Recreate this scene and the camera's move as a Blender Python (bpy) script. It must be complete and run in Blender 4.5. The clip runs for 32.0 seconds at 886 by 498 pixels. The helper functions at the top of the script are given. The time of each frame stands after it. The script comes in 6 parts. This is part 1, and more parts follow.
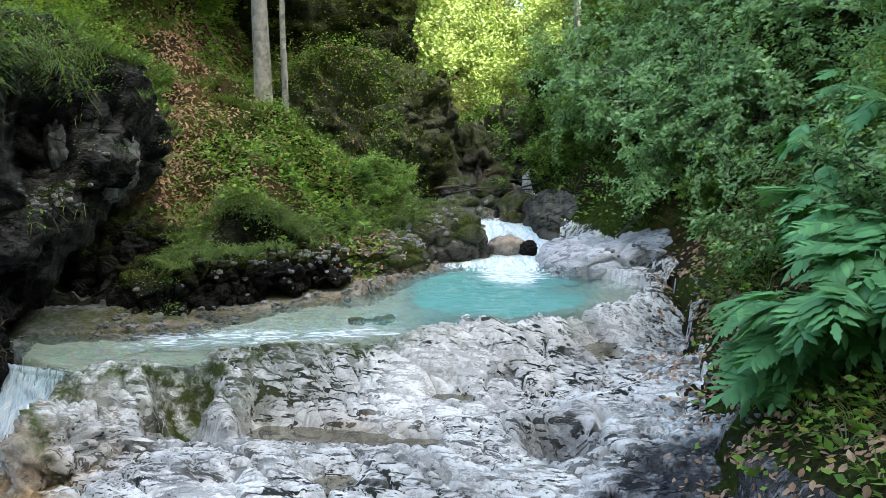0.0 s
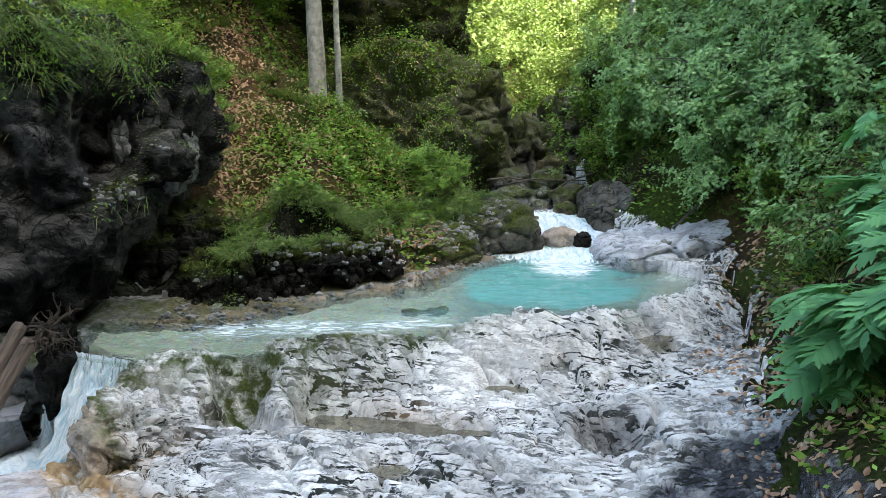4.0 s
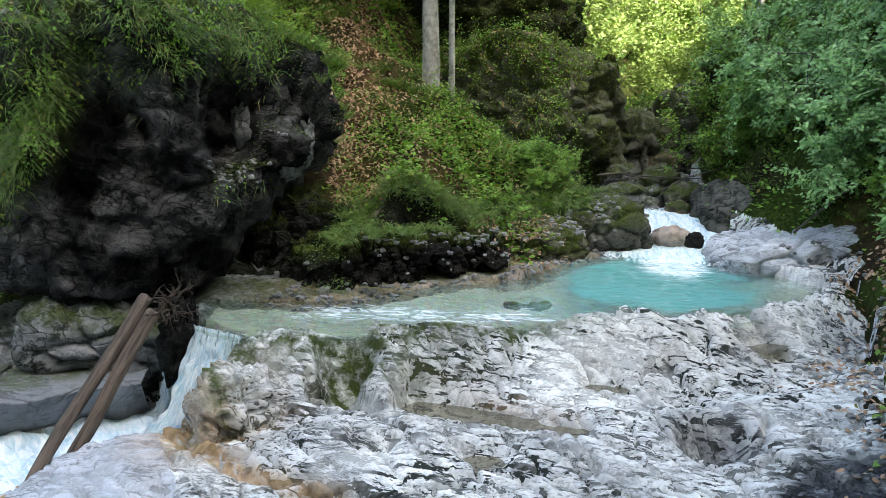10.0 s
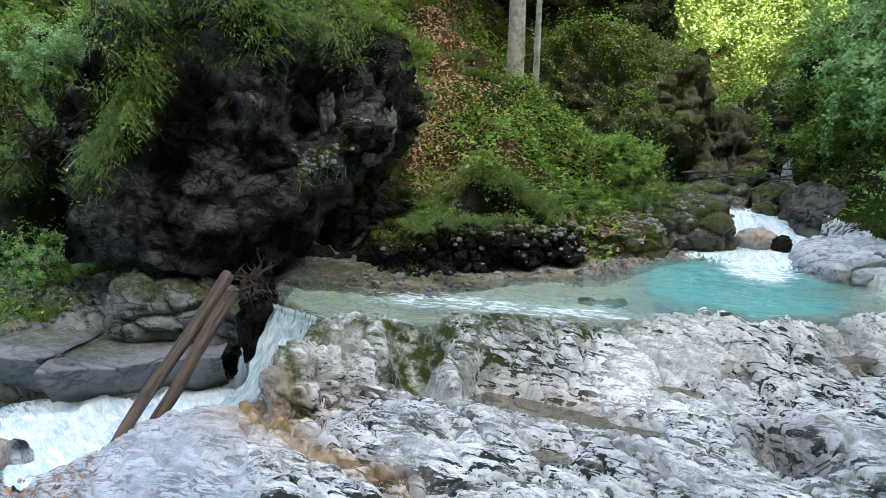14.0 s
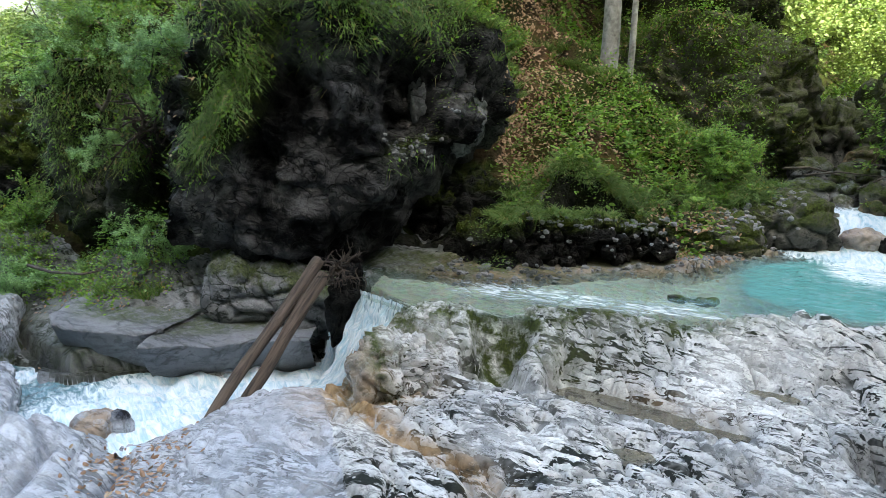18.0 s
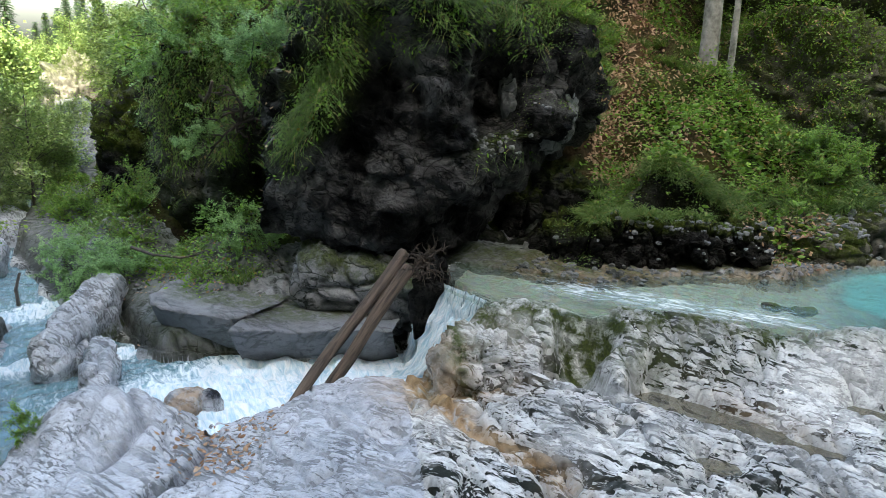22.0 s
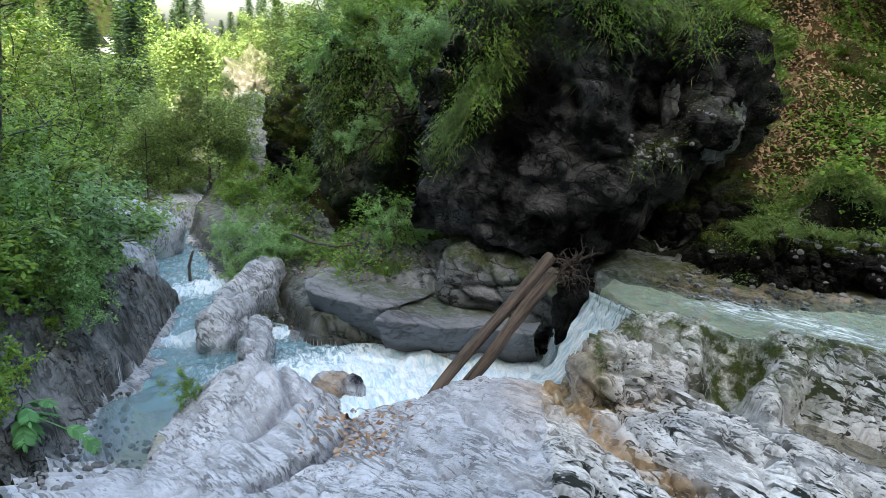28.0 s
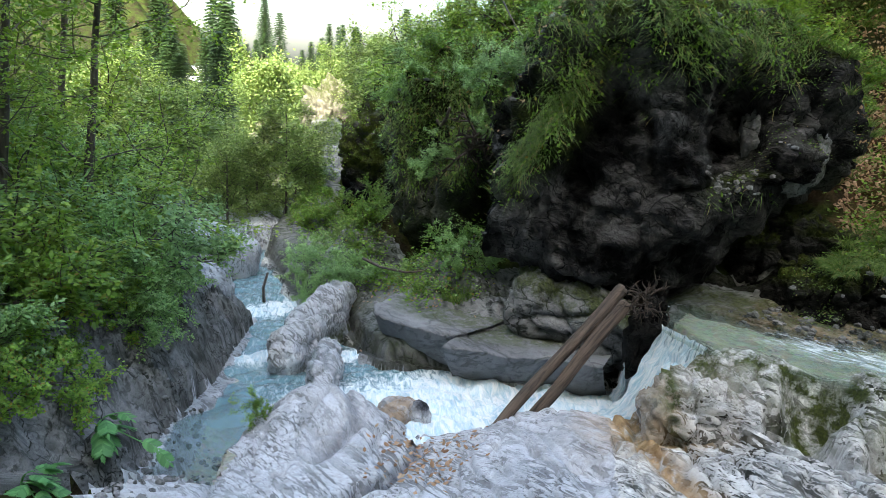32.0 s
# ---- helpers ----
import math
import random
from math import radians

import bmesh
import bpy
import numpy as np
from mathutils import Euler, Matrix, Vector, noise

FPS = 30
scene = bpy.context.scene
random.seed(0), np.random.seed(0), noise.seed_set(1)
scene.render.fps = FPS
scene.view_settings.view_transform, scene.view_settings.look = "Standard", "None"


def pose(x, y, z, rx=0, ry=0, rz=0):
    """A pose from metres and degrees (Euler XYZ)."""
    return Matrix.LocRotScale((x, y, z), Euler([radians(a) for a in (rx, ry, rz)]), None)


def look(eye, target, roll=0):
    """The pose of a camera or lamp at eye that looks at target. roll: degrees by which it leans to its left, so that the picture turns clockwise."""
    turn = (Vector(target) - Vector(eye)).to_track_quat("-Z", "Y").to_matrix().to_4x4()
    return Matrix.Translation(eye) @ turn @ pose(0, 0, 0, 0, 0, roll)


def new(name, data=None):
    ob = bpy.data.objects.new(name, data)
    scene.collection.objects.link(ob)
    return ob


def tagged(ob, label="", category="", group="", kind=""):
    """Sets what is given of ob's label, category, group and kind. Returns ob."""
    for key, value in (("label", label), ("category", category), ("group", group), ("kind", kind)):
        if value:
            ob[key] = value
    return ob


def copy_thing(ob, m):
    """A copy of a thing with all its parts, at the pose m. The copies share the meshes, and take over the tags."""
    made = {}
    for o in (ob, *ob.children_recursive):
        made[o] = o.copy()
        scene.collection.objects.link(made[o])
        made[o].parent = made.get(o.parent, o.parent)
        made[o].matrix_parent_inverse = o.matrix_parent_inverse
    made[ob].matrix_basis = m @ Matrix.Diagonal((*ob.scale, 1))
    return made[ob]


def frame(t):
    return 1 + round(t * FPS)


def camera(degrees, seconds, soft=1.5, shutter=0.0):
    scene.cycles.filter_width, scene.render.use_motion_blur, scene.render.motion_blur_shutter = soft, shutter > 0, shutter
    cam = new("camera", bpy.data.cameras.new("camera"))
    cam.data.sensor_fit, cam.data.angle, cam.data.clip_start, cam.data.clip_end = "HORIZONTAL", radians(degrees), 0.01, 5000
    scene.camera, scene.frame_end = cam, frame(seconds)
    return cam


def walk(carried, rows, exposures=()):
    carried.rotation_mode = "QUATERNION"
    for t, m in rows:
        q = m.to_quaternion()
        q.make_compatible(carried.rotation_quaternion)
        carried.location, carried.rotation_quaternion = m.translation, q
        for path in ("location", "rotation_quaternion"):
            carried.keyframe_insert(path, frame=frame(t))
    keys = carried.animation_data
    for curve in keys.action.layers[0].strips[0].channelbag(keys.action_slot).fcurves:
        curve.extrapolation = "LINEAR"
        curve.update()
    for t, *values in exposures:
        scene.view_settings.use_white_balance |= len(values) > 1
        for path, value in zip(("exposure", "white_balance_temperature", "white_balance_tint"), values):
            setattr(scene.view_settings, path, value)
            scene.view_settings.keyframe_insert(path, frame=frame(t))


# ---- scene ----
cam = camera(60.0, 32.0, soft=0.55)
PATH = [  # seconds, pan, tilt, lean in degrees
    (0, -0.16, -11.14, -0.12), (1, 0.78, -11.29, -0.69), (2, 1.68, -11.41, -0.88),
    (3, 2.67, -11.54, -0.94), (3.5, 3.23, -11.62, -1.00), (4.5, 4.53, -11.81, -0.94),
    (5.5, 5.77, -12.00, -0.89), (6, 6.44, -12.07, -0.93), (7, 7.75, -12.18, -1.06),
    (8, 8.98, -12.17, -0.91), (9, 10.32, -12.12, -0.50), (10, 11.86, -12.24, -0.03),
    (11, 13.42, -12.48, 0.35), (12, 14.85, -12.70, 0.73), (13, 16.21, -12.88, 1.09),
    (14, 17.65, -13.04, 1.36), (14.5, 18.41, -13.13, 1.44), (15.5, 20.17, -13.37, 1.26),
    (16.5, 21.90, -13.61, 1.09), (17, 22.72, -13.70, 1.14), (18, 24.26, -13.87, 1.46),
    (19, 25.82, -14.04, 1.61), (20, 27.40, -14.21, 1.60), (21, 29.03, -14.31, 1.73),
    (22, 30.78, -14.39, 1.95), (23, 32.71, -14.49, 2.07), (24, 34.63, -14.56, 2.27),
    (25, 36.55, -14.57, 2.50), (25.5, 37.48, -14.56, 2.60), (26.5, 39.30, -14.65, 2.76),
    (27.5, 41.14, -14.74, 2.95), (28, 42.04, -14.75, 3.00), (29, 43.76, -14.60, 3.01),
    (30, 45.35, -14.12, 2.84), (31, 46.64, -13.48, 2.93), (32, 47.51, -12.96, 3.17),
]
EYE = (0.0, 0.0, 2.2)
walk(cam, [(t, pose(*EYE, 90 + tilt, 0, pan) @ pose(0, 0, 0, 0, 0, lean)) for t, pan, tilt, lean in PATH],
     [(0, 2.95, 6900, 3), (14, 2.92, 6900, 3), (24, 2.62, 6900, 3), (32, 2.7, 6950, 3)])

# world: pale hazy sky, sun over an unseen hill added behind the camera, the gorge itself in its shade
world = bpy.data.worlds.new("world")
scene.world = world
world.use_nodes = True
wn = world.node_tree
sky = wn.nodes.new("ShaderNodeTexSky")
sky.sky_type = "NISHITA"
sky.sun_disc = False
SUN_EL, SUN_AZ = radians(47), radians(152)
sky.sun_elevation, sky.sun_rotation = SUN_EL, SUN_AZ
sky.air_density, sky.dust_density, sky.ozone_density = 1.0, 4.0, 1.0
wn.links.new(sky.outputs[0], wn.nodes["Background"].inputs[0])
wn.nodes["Background"].inputs[1].default_value = 0.15
sun_data = bpy.data.lights.new("sun", "SUN")
sun_data.energy, sun_data.angle, sun_data.color = 3.2, radians(0.53), (1.0, 0.93, 0.8)
sun = new("sun", sun_data)
sun.matrix_world = look((30 * math.sin(SUN_AZ) * math.cos(SUN_EL), 30 * math.cos(SUN_AZ) * math.cos(SUN_EL), 30 * math.sin(SUN_EL)), (0, 0, 0))

# ---- materials ----
def nodes_of(name):
    m = bpy.data.materials.new(name)
    m.use_nodes = True
    t = m.node_tree
    return m, t, t.nodes["Principled BSDF"]


def nd(t, kind, **props):
    n = t.nodes.new(kind)
    for k, v in props.items():
        n.inputs[k].default_value = v
    return n


def noise_tex(t, vec, scale, detail=4.0, rough=0.55, distort=0.0):
    n = t.nodes.new("ShaderNodeTexNoise")
    n.inputs["Scale"].default_value, n.inputs["Detail"].default_value = scale, detail
    n.inputs["Roughness"].default_value, n.inputs["Distortion"].default_value = rough, distort
    t.links.new(vec, n.inputs["Vector"])
    return n.outputs["Fac"]


def ramp(t, fac, stops):
    r = t.nodes.new("ShaderNodeValToRGB")
    e = r.color_ramp.elements
    while len(e) < len(stops):
        e.new(0.5)
    for el, (p, c) in zip(e, stops):
        el.position = p
        el.color = (*c, 1) if not isinstance(c, (int, float)) else (c, c, c, 1)
    t.links.new(fac, r.inputs[0])
    return r.outputs[0]


def mix(t, fac, a, b, mode="MIX"):
    m = t.nodes.new("ShaderNodeMix")
    m.data_type, m.blend_type = "RGBA", mode
    for sock, v in ((m.inputs[0], fac), (m.inputs[6], a), (m.inputs[7], b)):
        if isinstance(v, (int, float)):
            sock.default_value = v if sock == m.inputs[0] else (v, v, v, 1)
        elif isinstance(v, tuple):
            sock.default_value = (*v, 1)
        else:
            t.links.new(v, sock)
    return m.outputs[2]


def calc(t, op, a, b=0.0):
    m = t.nodes.new("ShaderNodeMath")
    m.operation = op
    for sock, v in ((m.inputs[0], a), (m.inputs[1], b)):
        if isinstance(v, (int, float)):
            sock.default_value = v
        else:
            t.links.new(v, sock)
    return m.outputs[0]


def attr(t, name):
    a = t.nodes.new("ShaderNodeAttribute")
    a.attribute_name = name
    return a.outputs["Fac"]


def place(t, scale=(1, 1, 1), turn=(0, 0, 0), local=False):
    if local:
        src = t.nodes.new("ShaderNodeTexCoord").outputs["Object"]
    else:
        src = t.nodes.new("ShaderNodeNewGeometry").outputs["Position"]
    m = t.nodes.new("ShaderNodeMapping")
    m.inputs["Scale"].default_value = scale
    m.inputs["Rotation"].default_value = [radians(a) for a in turn]
    t.links.new(src, m.inputs[0])
    return m.outputs[0]


def bump(t, bsdf, height, strength, dist=0.02, prev=None):
    b = t.nodes.new("ShaderNodeBump")
    b.inputs["Strength"].default_value, b.inputs["Distance"].default_value = strength, dist
    t.links.new(height, b.inputs["Height"])
    if prev is not None:
        t.links.new(prev, b.inputs["Normal"])
    t.links.new(b.outputs[0], bsdf.inputs["Normal"])
    return b.outputs[0]


def crack_tex(t, vec, scale):
    v = t.nodes.new("ShaderNodeTexVoronoi")
    v.feature = "DISTANCE_TO_EDGE"
    v.inputs["Scale"].default_value = scale
    t.links.new(vec, v.inputs["Vector"])
    return v.outputs["Distance"]


def rock_material(name, light, mid, dark, crack=0.5, moss=(0.09, 0.12, 0.02), rough=0.75, wide=1.0, turn=(0, 0, 25), gleam=0.35, pebble=0.0, streaks=0.0, grit=1.0, lines=0.5, split=(0.3, 0.62)):
    """Limestone: pale ground, dark joints, moss, rust stains and wet patches where the mesh says so."""
    m, t, b = nodes_of(name)
    p = place(t)
    q = place(t, (1.0, 2.4, 2.0), turn)
    warp = t.nodes.new("ShaderNodeVectorMath")
    warp.operation = "MULTIPLY_ADD"
    nz = t.nodes.new("ShaderNodeTexNoise")
    nz.inputs["Scale"].default_value, nz.inputs["Detail"].default_value = 3.0, 5.0
    t.links.new(q, nz.inputs["Vector"])
    t.links.new(nz.outputs["Color"], warp.inputs[0])
    warp.inputs[1].default_value = (0.45, 0.45, 0.45)
    t.links.new(q, warp.inputs[2])
    big = noise_tex(t, p, 1.1, 6, 0.6, 0.4)
    fine = noise_tex(t, p, 14, 8, 0.7)
    col = ramp(t, big, [(split[0], mid), (split[1], light)])
    grain = ramp(t, fine, [(0.36, 0.55), (0.5, 1.0)])
    col = mix(t, 0.55 * grit, col, grain, "MULTIPLY")
    speck = noise_tex(t, p, 55, 5, 0.75)
    col = mix(t, 0.45 * grit, col, ramp(t, speck, [(0.38, 0.45), (0.52, 1.0)]), "MULTIPLY")
    c1 = crack_tex(t, warp.outputs[0], 2.6 * wide)
    c2 = crack_tex(t, warp.outputs[0], 8.5 * wide)
    gate = ramp(t, noise_tex(t, q, 1.7, 5, 0.6), [(0.5, 0.0), (0.66, 1.0)])
    k1 = calc(t, "MULTIPLY", ramp(t, c1, [(0.0, 1.0), (0.05, 0.0)]), ramp(t, noise_tex(t, q, 1.1, 4, 0.6), [(0.42, 0.0), (0.55, 1.0)]))
    k2 = calc(t, "MULTIPLY", ramp(t, c2, [(0.0, 1.0), (0.09, 0.0)]), gate)
    blot = ramp(t, noise_tex(t, q, 5.5, 7, 0.68, 0.6), [(0.52, 0.0), (0.6, 1.0)])
    patch = ramp(t, noise_tex(t, p, 0.9, 4, 0.6), [(0.45, 0.15), (0.6, 1.0)])
    dk = calc(t, "MAXIMUM", calc(t, "MAXIMUM", k1, k2), calc(t, "MULTIPLY", calc(t, "MULTIPLY", blot, 0.95), patch))
    jn = calc(t, "MULTIPLY", attr(t, "joint"), ramp(t, noise_tex(t, p, 7, 6, 0.7), [(0.36, 0.0), (0.5, 1.0)]))
    dk = calc(t, "MAXIMUM", dk, jn)
    if streaks:
        # dark lichen and dirt drawn out along the bedding
        st = place(t, (2.6, 13.0, 8.0), (0, 0, 30))
        s1 = ramp(t, noise_tex(t, st, 1.0, 8, 0.62, 1.4), [(0.525, 0.0), (0.55, 1.0)])
        s2 = ramp(t, noise_tex(t, place(t, (7.0, 30.0, 20.0), (0, 0, 36)), 1.0, 7, 0.62, 1.2), [(0.56, 0.0), (0.6, 1.0)])
        s3 = ramp(t, noise_tex(t, p, 1.6, 5, 0.6), [(0.4, 0.0), (0.58, 1.0)])
        s4 = ramp(t, noise_tex(t, p, 0.85, 5, 0.65, 0.8), [(0.4, 0.4), (0.54, 1.0)])
        c3 = calc(t, "MULTIPLY", ramp(t, crack_tex(t, warp.outputs[0], 13), [(0.0, 1.0), (0.06, 0.0)]), ramp(t, noise_tex(t, p, 1.5, 6, 0.7), [(0.53, 0.0), (0.6, 1.0)]))
        c4 = calc(t, "MULTIPLY", ramp(t, crack_tex(t, warp.outputs[0], 4.5), [(0.0, 1.0), (0.045, 0.0)]), ramp(t, noise_tex(t, q, 2.1, 6, 0.7), [(0.48, 0.0), (0.55, 1.0)]))
        s5 = calc(t, "MULTIPLY", ramp(t, noise_tex(t, p, 17, 7, 0.75, 0.4), [(0.52, 0.0), (0.6, 0.6)]), ramp(t, noise_tex(t, p, 1.25, 5, 0.65, 0.8), [(0.56, 0.0), (0.66, 1.0)]))
        veins = calc(t, "MULTIPLY", calc(t, "MAXIMUM", c3, c4), lines)
        dk = calc(t, "MAXIMUM", calc(t, "MULTIPLY", jn, 0.6), calc(t, "MAXIMUM", calc(t, "MULTIPLY", s1, s4), calc(t, "MAXIMUM", calc(t, "MAXIMUM", s5, veins), calc(t, "MULTIPLY", s2, s3))))
        buff = calc(t, "MULTIPLY", ramp(t, noise_tex(t, p, 0.75, 6, 0.7, 1.0), [(0.53, 0.0), (0.68, 0.8)]), ramp(t, noise_tex(t, p, 9, 6, 0.7), [(0.38, 0.0), (0.6, 0.8)]))
        col = mix(t, buff, col, mix(t, 1.0, col, (0.62, 0.52, 0.38), "MULTIPLY"))
        dk = calc(t, "MULTIPLY", dk, streaks)
    col = mix(t, calc(t, "MULTIPLY", dk, crack), col, dark)
    n_st = noise_tex(t, p, 4.2, 6, 0.65, 0.5)
    och = calc(t, "MULTIPLY", attr(t, "ochre"), ramp(t, n_st, [(0.34, 0.0), (0.5, 1.0)]))
    ochre = ramp(t, noise_tex(t, p, 7, 5), [(0.35, (0.17, 0.1, 0.04)), (0.65, (0.5, 0.34, 0.19))])
    col = mix(t, och, col, ochre)
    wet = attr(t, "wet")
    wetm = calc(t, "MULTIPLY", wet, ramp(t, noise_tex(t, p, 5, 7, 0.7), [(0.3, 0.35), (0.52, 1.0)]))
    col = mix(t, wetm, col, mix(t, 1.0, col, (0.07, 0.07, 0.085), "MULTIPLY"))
    ms = calc(t, "MULTIPLY", attr(t, "moss"), ramp(t, noise_tex(t, p, 6, 7, 0.7), [(0.38, 0.0), (0.54, 1.0)]))
    mossc = ramp(t, noise_tex(t, p, 38, 3), [(0.3, tuple(0.35 * c for c in moss)), (0.7, moss)])
    col = mix(t, ms, col, mossc)
    t.links.new(col, b.inputs["Base Color"])
    t.links.new(calc(t, "SUBTRACT", rough, calc(t, "MULTIPLY", wet, 0.5)), b.inputs["Roughness"])
    h = calc(t, "ADD", calc(t, "MULTIPLY", fine, 0.35), calc(t, "MULTIPLY", dk, -0.6))
    if pebble:
        pv = t.nodes.new("ShaderNodeTexVoronoi")
        pv.inputs["Scale"].default_value = 13
        t.links.new(warp.outputs[0], pv.inputs["Vector"])
        h = calc(t, "SUBTRACT", h, calc(t, "MULTIPLY", pv.outputs["Distance"], pebble))
    h = calc(t, "ADD", h, calc(t, "MULTIPLY", speck, 0.2))
    b.inputs["Specular IOR Level"].default_value = gleam
    h = calc(t, "ADD", h, calc(t, "MULTIPLY", calc(t, "MULTIPLY", ms, noise_tex(t, p, 60, 3)), 0.8))
    bump(t, b, h, 0.9, 0.04)
    return m


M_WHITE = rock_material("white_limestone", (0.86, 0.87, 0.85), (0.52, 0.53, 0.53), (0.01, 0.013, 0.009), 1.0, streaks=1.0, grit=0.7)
M_GREY = rock_material("grey_limestone", (0.64, 0.67, 0.72), (0.4, 0.43, 0.47), (0.05, 0.05, 0.045), 0.85, wide=0.6, streaks=0.8, grit=0.7, lines=0.2)
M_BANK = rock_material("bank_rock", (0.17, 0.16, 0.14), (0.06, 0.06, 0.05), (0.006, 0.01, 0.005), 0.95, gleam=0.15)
# limestone copied darker, with the banks' shade put into its colour
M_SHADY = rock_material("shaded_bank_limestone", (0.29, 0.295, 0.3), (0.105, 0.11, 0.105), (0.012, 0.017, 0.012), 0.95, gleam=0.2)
# near-black albedo: shade of undercuts and overhangs is put into the colour
M_DARK = rock_material("shade_dark_conglomerate", (0.036, 0.035, 0.033), (0.004, 0.004, 0.0035), (0.002, 0.002, 0.002), 0.95, wide=1.4, gleam=0.03, pebble=0.8)
# weathered rock whose black part carries the boulder's shade in its colour
M_BOULDER = rock_material("weathered_shaded_conglomerate", (0.15, 0.147, 0.143), (0.003, 0.003, 0.003), (0.001, 0.001, 0.001), 0.97, wide=1.2, gleam=0.06, pebble=0.5, rough=0.6, split=(0.46, 0.72))
# water-worn grey, darkened for the shade on the undercut faces
M_WORN = rock_material("water_worn_shaded_limestone", (0.25, 0.26, 0.275), (0.15, 0.155, 0.165), (0.03, 0.03, 0.03), 0.5, wide=0.4, gleam=0.3, grit=0.5)
M_PALE = rock_material("sunlit_cliff_rock", (0.24, 0.225, 0.19), (0.12, 0.11, 0.085), (0.03, 0.035, 0.015), 0.7, wide=0.3)


def soil_material():
    m, t, b = nodes_of("forest_soil")
    p = place(t)
    n1 = noise_tex(t, p, 1.3, 6, 0.6)
    n2 = noise_tex(t, p, 22, 6, 0.7)
    v = t.nodes.new("ShaderNodeTexVoronoi")
    v.inputs["Scale"].default_value = 16
    t.links.new(p, v.inputs["Vector"])
    earth = ramp(t, n2, [(0.3, (0.006, 0.005, 0.003)), (0.7, (0.045, 0.036, 0.022))])
    leafy = mix(t, 0.6, ramp(t, n2, [(0.3, (0.06, 0.03, 0.015)), (0.7, (0.3, 0.16, 0.08))]), v.outputs["Color"], "MULTIPLY")
    leafy = mix(t, 0.5, leafy, (0.24, 0.13, 0.07))
    green = ramp(t, n2, [(0.3, (0.012, 0.022, 0.005)), (0.7, (0.06, 0.09, 0.018))])
    col = mix(t, ramp(t, n1, [(0.4, 0.0), (0.6, 1.0)]), earth, green)
    lit = calc(t, "MULTIPLY", attr(t, "litter"), ramp(t, noise_tex(t, p, 3, 5), [(0.35, 0.0), (0.55, 1.0)]))
    col = mix(t, lit, col, leafy)
    ms = calc(t, "MULTIPLY", attr(t, "moss"), ramp(t, noise_tex(t, p, 5, 6), [(0.3, 0.2), (0.6, 1.0)]))
    col = mix(t, ms, col, ramp(t, n2, [(0.3, (0.015, 0.022, 0.004)), (0.7, (0.06, 0.075, 0.015))]))
    t.links.new(col, b.inputs["Base Color"])
    b.inputs["Roughness"].default_value = 0.95
    b.inputs["Specular IOR Level"].default_value = 0.03
    bump(t, b, n2, 0.9, 0.06)
    return m


M_SOIL = soil_material()


def gravel_material():
    m, t, b = nodes_of("stream_gravel")
    p = place(t)
    v = t.nodes.new("ShaderNodeTexVoronoi")
    v.inputs["Scale"].default_value = 18
    t.links.new(p, v.inputs["Vector"])
    col = mix(t, 0.45, ramp(t, noise_tex(t, p, 2, 5), [(0.3, (0.3, 0.3, 0.24)), (0.7, (0.55, 0.55, 0.48))]), v.outputs["Color"], "MULTIPLY")
    col = mix(t, 0.5, col, (0.42, 0.42, 0.36))
    alg = calc(t, "MULTIPLY", attr(t, "moss"), ramp(t, noise_tex(t, p, 3, 6), [(0.4, 0.0), (0.6, 1.0)]))
    col = mix(t, alg, col, (0.13, 0.13, 0.035))
    t.links.new(col, b.inputs["Base Color"])
    b.inputs["Roughness"].default_value = 0.6
    bump(t, b, v.outputs["Distance"], 0.8, 0.03)
    return m


M_GRAVEL = gravel_material()


